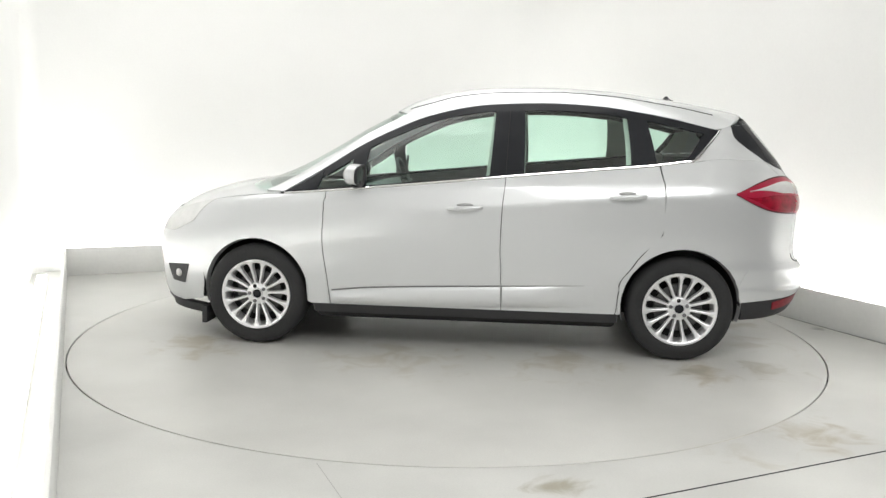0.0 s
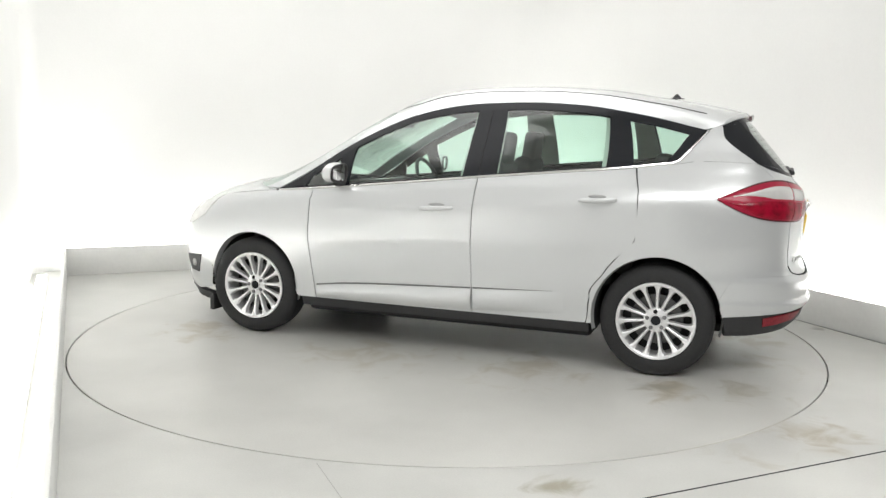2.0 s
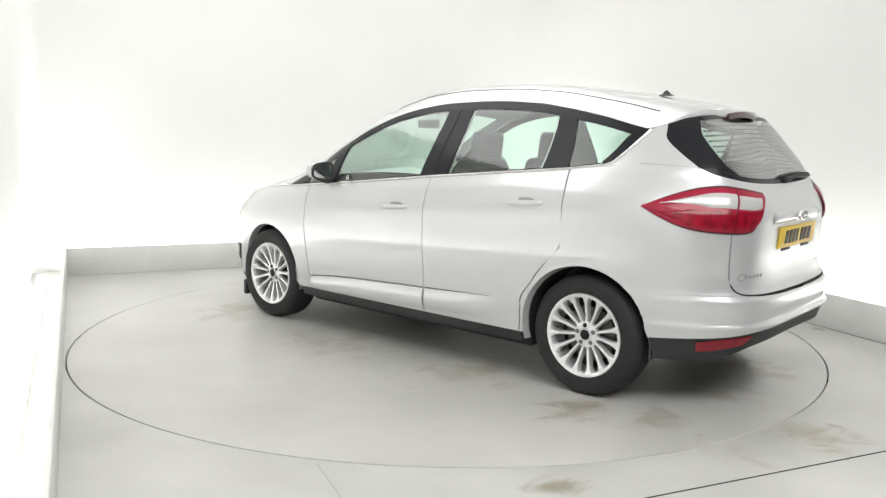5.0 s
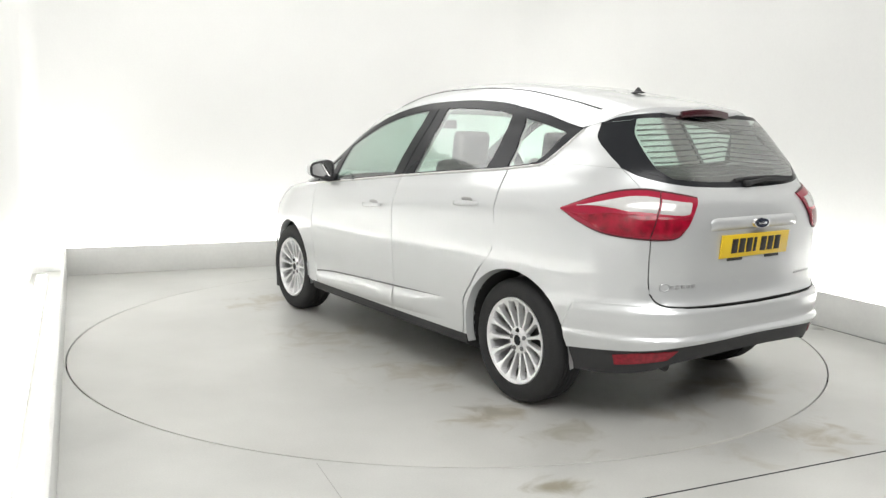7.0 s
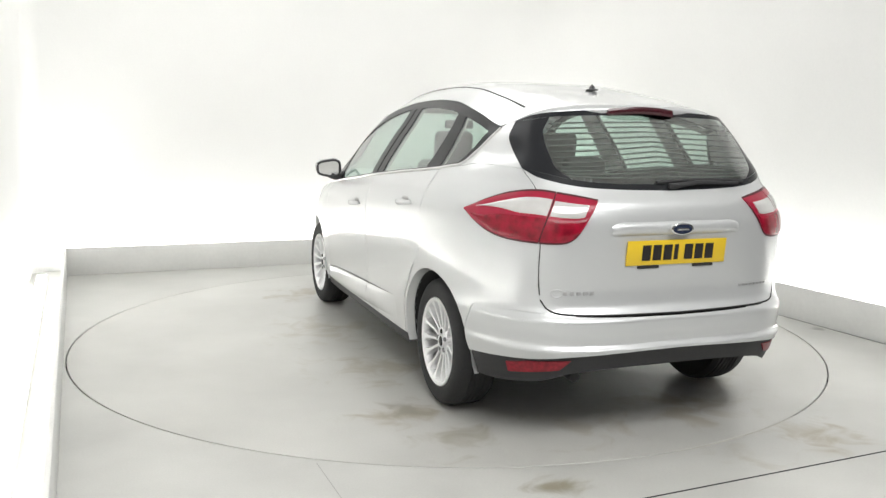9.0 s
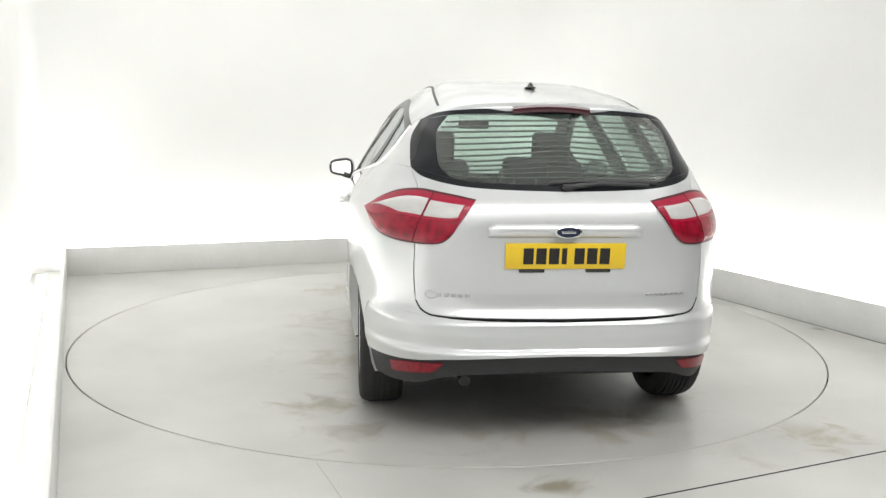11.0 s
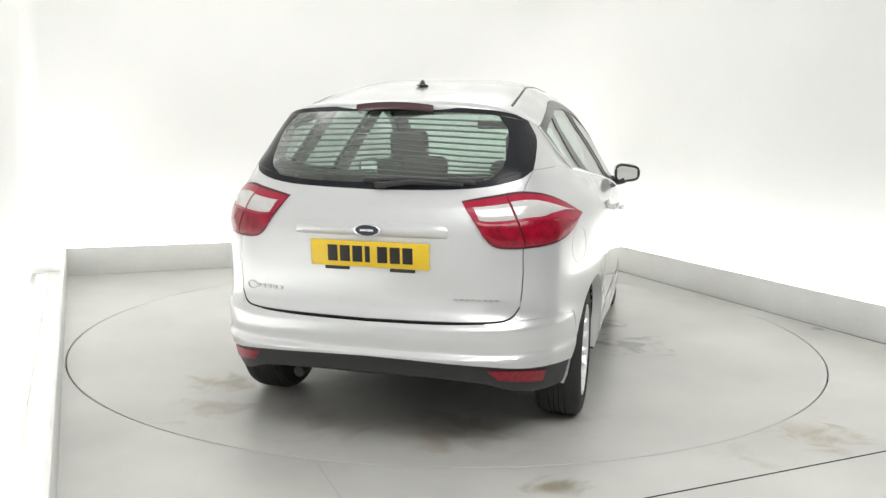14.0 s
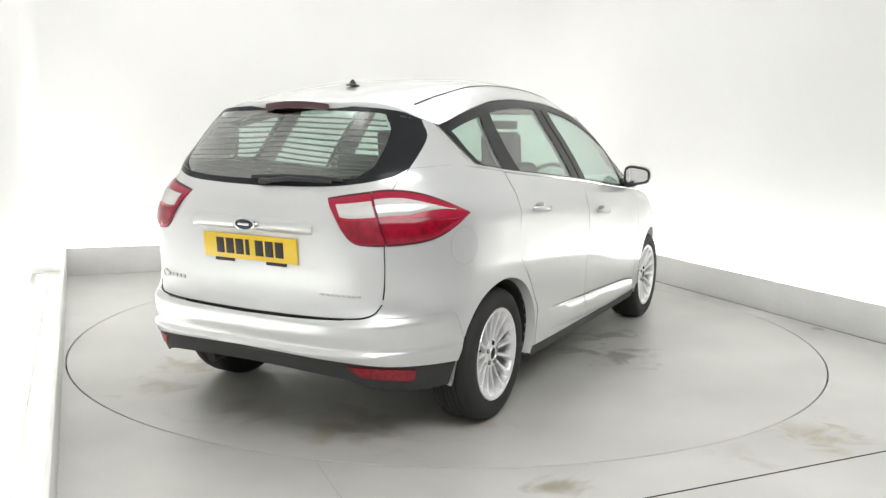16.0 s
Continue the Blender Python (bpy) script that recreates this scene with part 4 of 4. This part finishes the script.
def build_shell():
    """Dark inner skin behind the panels, floor pan and door trims."""
    bm = sheet(lambda u, v: surf(radians(62) + radians(118) * u, 0.73 + v * (1.0 - 0.73), -0.035), 50, 8)
    part("inner_skin", whole(bm), DARK, car)
    f = patch([F(0.9, 0.24), F(0, 0.24), F(-0.93, 0.24)], span(belt, 0.9, -1.0, 10, -0.01), off=-0.04)
    pair("door_trim", sheet(f, 20, 12), LIGHT_TRIM, car, "dark grey inner door trim")
    f = patch([F(-1.0, 0.72), F(-1.4, 0.72), F(-1.7, 0.72)], [F(-1.0, belt(-1.0) - 0.01), F(-1.4, 1.2), F(-1.75, 1.2)], off=-0.035)
    pair("boot_trim", sheet(f, 14, 8), LIGHT_TRIM, car, "dark grey boot trim")
    bm = bmesh.new()
    box(-1.72, 1.9, -0.56, 0.56, 0.23, 0.28, 0.01, bm)
    # underbody box set low to block light and deepen the shadow below the sills
    box(-0.95, 0.95, -0.78, 0.78, 0.175, 0.27, 0.03, bm)
    box(1.0, 1.9, -0.5, 0.5, 0.27, 0.8, 0.05, bm)
    box(-2.0, -1.0, -0.52, 0.52, 0.3, 0.6, 0.05, bm)
    part("floor_pan", bm, DARK, car, "dark underbody")
    # axles
    for x in (HUB_X, -HUB_X):
        part("axle", ball_strip([(x, -0.72, 0.31), (x, 0.72, 0.31)], 0.05, 10), DARK, car)


def build_wheels():
    def make(x, sg):
        hub = new("wheel")
        hub.parent = car
        hub.matrix_basis = pose(x, (0.768 if x > 0 else 0.752) * sg, 0.3225, 0, (17 if x > 0 else 5) * sg, 0 if sg > 0 else 180)
        tagged(hub, "alloy wheel with fifteen slim spokes and a black tyre")
        prof = [(0.222, 0.096), (0.230, 0.106), (0.245, 0.110), (0.268, 0.111), (0.292, 0.107), (0.309, 0.096), (0.3175, 0.080), (0.321, 0.060)]
        prof += [q for k in range(2, -3, -1) for q in ((0.3222, k * 0.024 + 0.010), (0.3222, k * 0.024 - 0.008), (0.316, k * 0.024 - 0.009), (0.316, k * 0.024 - 0.013))]
        prof += [(0.318, -0.075), (0.30, -0.10), (0.25, -0.105), (0.222, -0.09)]
        part("tyre", lathe(prof, 72), RUBBER, hub, "black rubber tyre")
        bm = lathe([(0.226, 0.098), (0.2225, 0.105), (0.214, 0.105), (0.205, 0.099), (0.200, 0.085), (0.200, 0.07), (0.200, 0.02), (0.20, -0.09)], 64)
        for k in range(15):
            a = 2 * math.pi * k / 15

            def spoke(u, v):
                r = 0.045 + (0.213 - 0.045) * u
                w = 0.0088 + 0.004 * u + 0.03 * max(0, (u - 0.62) / 0.38) ** 3
                b = (v - 0.5) * 2
                h = 0.072 + 0.030 * u**1.6
                edge = 0.013 * abs(b) ** 4 + (0.02 if abs(b) > 0.99 else 0)
                px, pz = r, b * w
                return Vector((px * math.cos(a) - pz * math.sin(a), h - edge, px * math.sin(a) + pz * math.cos(a)))
            merge(bm, sheet(spoke, 14, 6, flip=True))
        merge(bm, lathe([(0.0, 0.070), (0.03, 0.074), (0.058, 0.076), (0.070, 0.070), (0.074, 0.05)], 40))
        part("rim", bm, ALLOY, hub, "bright silver alloy rim")
        bm = lathe([(0.0, 0.084), (0.022, 0.083), (0.027, 0.080), (0.028, 0.074)], 24)
        part("centre_cap", bm, GLOSS_BLACK, hub, "dark centre cap")
        part("cap_ring", lathe([(0.027, 0.078), (0.030, 0.083), (0.034, 0.083), (0.037, 0.076)], 24), ALLOY, hub, "bright ring round the centre cap")
        for k in range(5):
            a = 2 * math.pi * (k + 0.25) / 5
            bm = lathe([(0.0, 0.082), (0.010, 0.082), (0.0125, 0.077), (0.0125, 0.070)], 8)
            part("wheel_nut", bm, DARK if k == 1 else NUT, hub, m=pose(0.051 * math.cos(a), 0, 0.051 * math.sin(a)))
        bm = lathe([(0.05, 0.022), (0.145, 0.022), (0.148, 0.016), (0.148, 0.0), (0.05, 0.0)], 40)
        part("brake_disc", bm, material("brake_steel", (0.14, 0.14, 0.14), 0.4, 0.8, grain=0.1, scale=90) if "brake_steel" not in bpy.data.materials else bpy.data.materials["brake_steel"], hub, "grey steel brake disc")
        bm = lathe([(0.0, -0.02), (0.20, -0.02)], 40)
        part("wheel_back", bm, DARK, hub)
    for x in (HUB_X, -HUB_X):
        for sg in (1, -1):
            make(x, sg)


def build_mirrors():
    for sg in (1, -1):
        bm = bmesh.new()
        bmesh.ops.create_uvsphere(bm, u_segments=24, v_segments=14, radius=1)
        for v in bm.verts:
            x, y, z = v.co
            k = max(abs(y), abs(z))
            q = 1 / max(0.55, (abs(y) ** 4 + abs(z) ** 4) ** 0.25) if k > 0.2 else 1
            q = min(q, 1.25)
            v.co = Vector((x * 0.062 if x > 0 else max(x, -0.45) * 0.06, y * q * 0.088, z * q * 0.061 * (1 - 0.22 * max(-0.4, y * sg))))
        m = pose(0.665, sg * 0.950, 1.102, 0, -4, sg * -8)
        shell = part("door_mirror", bm, PAINT, car, "silver-white door mirror with a black rim", m=m)
        bm = bmesh.new()
        ring = []
        for i in range(32):
            a = 2 * math.pi * i / 32
            c, s = math.cos(a), math.sin(a)
            k = (abs(c) ** 4 + abs(s) ** 4) ** -0.25
            ring.append(Vector((-0.034, c * k * 0.078, s * k * 0.054 * (1 - 0.22 * max(-0.4, c * sg)))))
        ball_strip(ring + ring[:1], 0.0085, 8, bm)
        part("mirror_rim", bm, BLACK, shell, "black rim")
        bm = bmesh.new()
        bm.faces.new([bm.verts.new(p * 0.97 + Vector((0.0, 0, 0))) for p in ring][::-1])
        part("mirror_glass", bm, MIRROR, shell, "mirror glass")
        bm = ball_strip([(0.67, sg * 0.845, 1.045), (0.665, sg * 0.90, 1.045), (0.66, sg * 0.94, 1.055)], lambda t: 0.034 - 0.008 * t, 12, flat=1.3)
        part("mirror_foot", bm, BLACK, car, "black mirror foot")


def rounded(x0, x1, y0, y1, z0, z1, r):
    return box(x0, x1, y0, y1, z0, z1, r, segs=4)


def build_cabin():
    def seat(x, y, wide, back, rest, lift):
        s = new("seat")
        s.parent = car
        s.matrix_basis = pose(x, y, 0)
        tagged(s, "dark charcoal cloth seat with a head restraint")
        part("cushion", rounded(-0.25, 0.26, -wide, wide, 0.45, 0.60, 0.06), CLOTH, s)
        bm = rounded(-0.07, 0.07, -wide, wide, 0.0, back, 0.055)
        for v in bm.verts:
            v.co.y *= 1 - 0.25 * max(0, v.co.z / back - 0.45)
        part("backrest", bm, CLOTH, s, m=pose(-0.27, 0, 0.54, 0, -16, 0))
        bm = rounded(-0.05, 0.05, -0.12, 0.12, 0.0, rest, 0.035)
        part("head_restraint", bm, CLOTH, s, m=pose(-0.455, 0, lift, 0, -8, 0))
        for yy in (-0.06, 0.06):
            part("restraint_post", ball_strip([(-0.44, yy, lift - 0.07), (-0.46, yy, lift + 0.05)], 0.007, 6), CHROME, s)
    for y in (0.37, -0.37):
        seat(0.20, y, 0.25, 0.68, 0.21, 1.165)
    for y in (0.43, 0.0, -0.43):
        seat(-0.78, y, 0.20, 0.55, 0.10 if y else 0.11, 1.06 if y else 1.14)
    # dashboard
    def dash(u, v):
        y = 0.78 - 1.56 * u
        a = v * math.pi * 0.62
        return Vector((0.72 + 0.42 * math.cos(a) * (1 - 0.12 * (y / 0.78) ** 2) - 0.04, y, 0.62 + 0.37 * math.sin(a) ** 0.8))
    part("dashboard", sheet(dash, 24, 10, flip=True), LIGHT_TRIM, car, "dark grey dashboard")
    bm = bmesh.new()
    ring = [(0.0, 0.185 * math.cos(2 * math.pi * i / 28), 0.185 * math.sin(2 * math.pi * i / 28)) for i in range(29)]
    ball_strip(ring, 0.014, 8, bm)
    merge(bm, rounded(-0.02, 0.03, -0.07, 0.07, -0.05, 0.05, 0.02))
    for a in (0, 180, 270):
        c, s = math.cos(radians(a)), math.sin(radians(a))
        ball_strip([(0, 0.05 * c, 0.05 * s), (0, 0.18 * c, 0.18 * s)], 0.014, 6, bm)
    part("steering_wheel", bm, BLACK, car, "black steering wheel", m=pose(0.54, -0.37, 0.985, 0, 24, 0))
    bm = rounded(-0.008, 0.02, -0.11, 0.11, -0.03, 0.03, 0.012)
    part("inner_mirror", bm, BLACK, car, "black rear-view mirror", m=pose(0.56, 0, 1.42))
    bm = rounded(-1.55, -1.08, -0.60, 0.60, 0.985, 1.005, 0.006)
    part("parcel_shelf", bm, LIGHT_TRIM, car, "dark grey parcel shelf")


flank = build_flanks()
build_side_windows(*flank)
build_top()
build_tail()
build_shell()
build_wheels()
build_mirrors()
build_cabin()


# ---------- what moves: the turntable carries the car round ----------
def motions():
    rows_table, rows_car = [], []
    for i in range(33):
        t = i * 0.5
        a = 173.903 - 6.997 * t
        turn = Matrix.Rotation(radians(a), 4, "Z")
        rows_table.append((t, Matrix.Translation(DISC_C) @ turn))
        rows_car.append((t, turn @ pose(-0.182, -0.243, 0.0)))
    walk(turntable, rows_table)
    walk(car, rows_car)


motions()
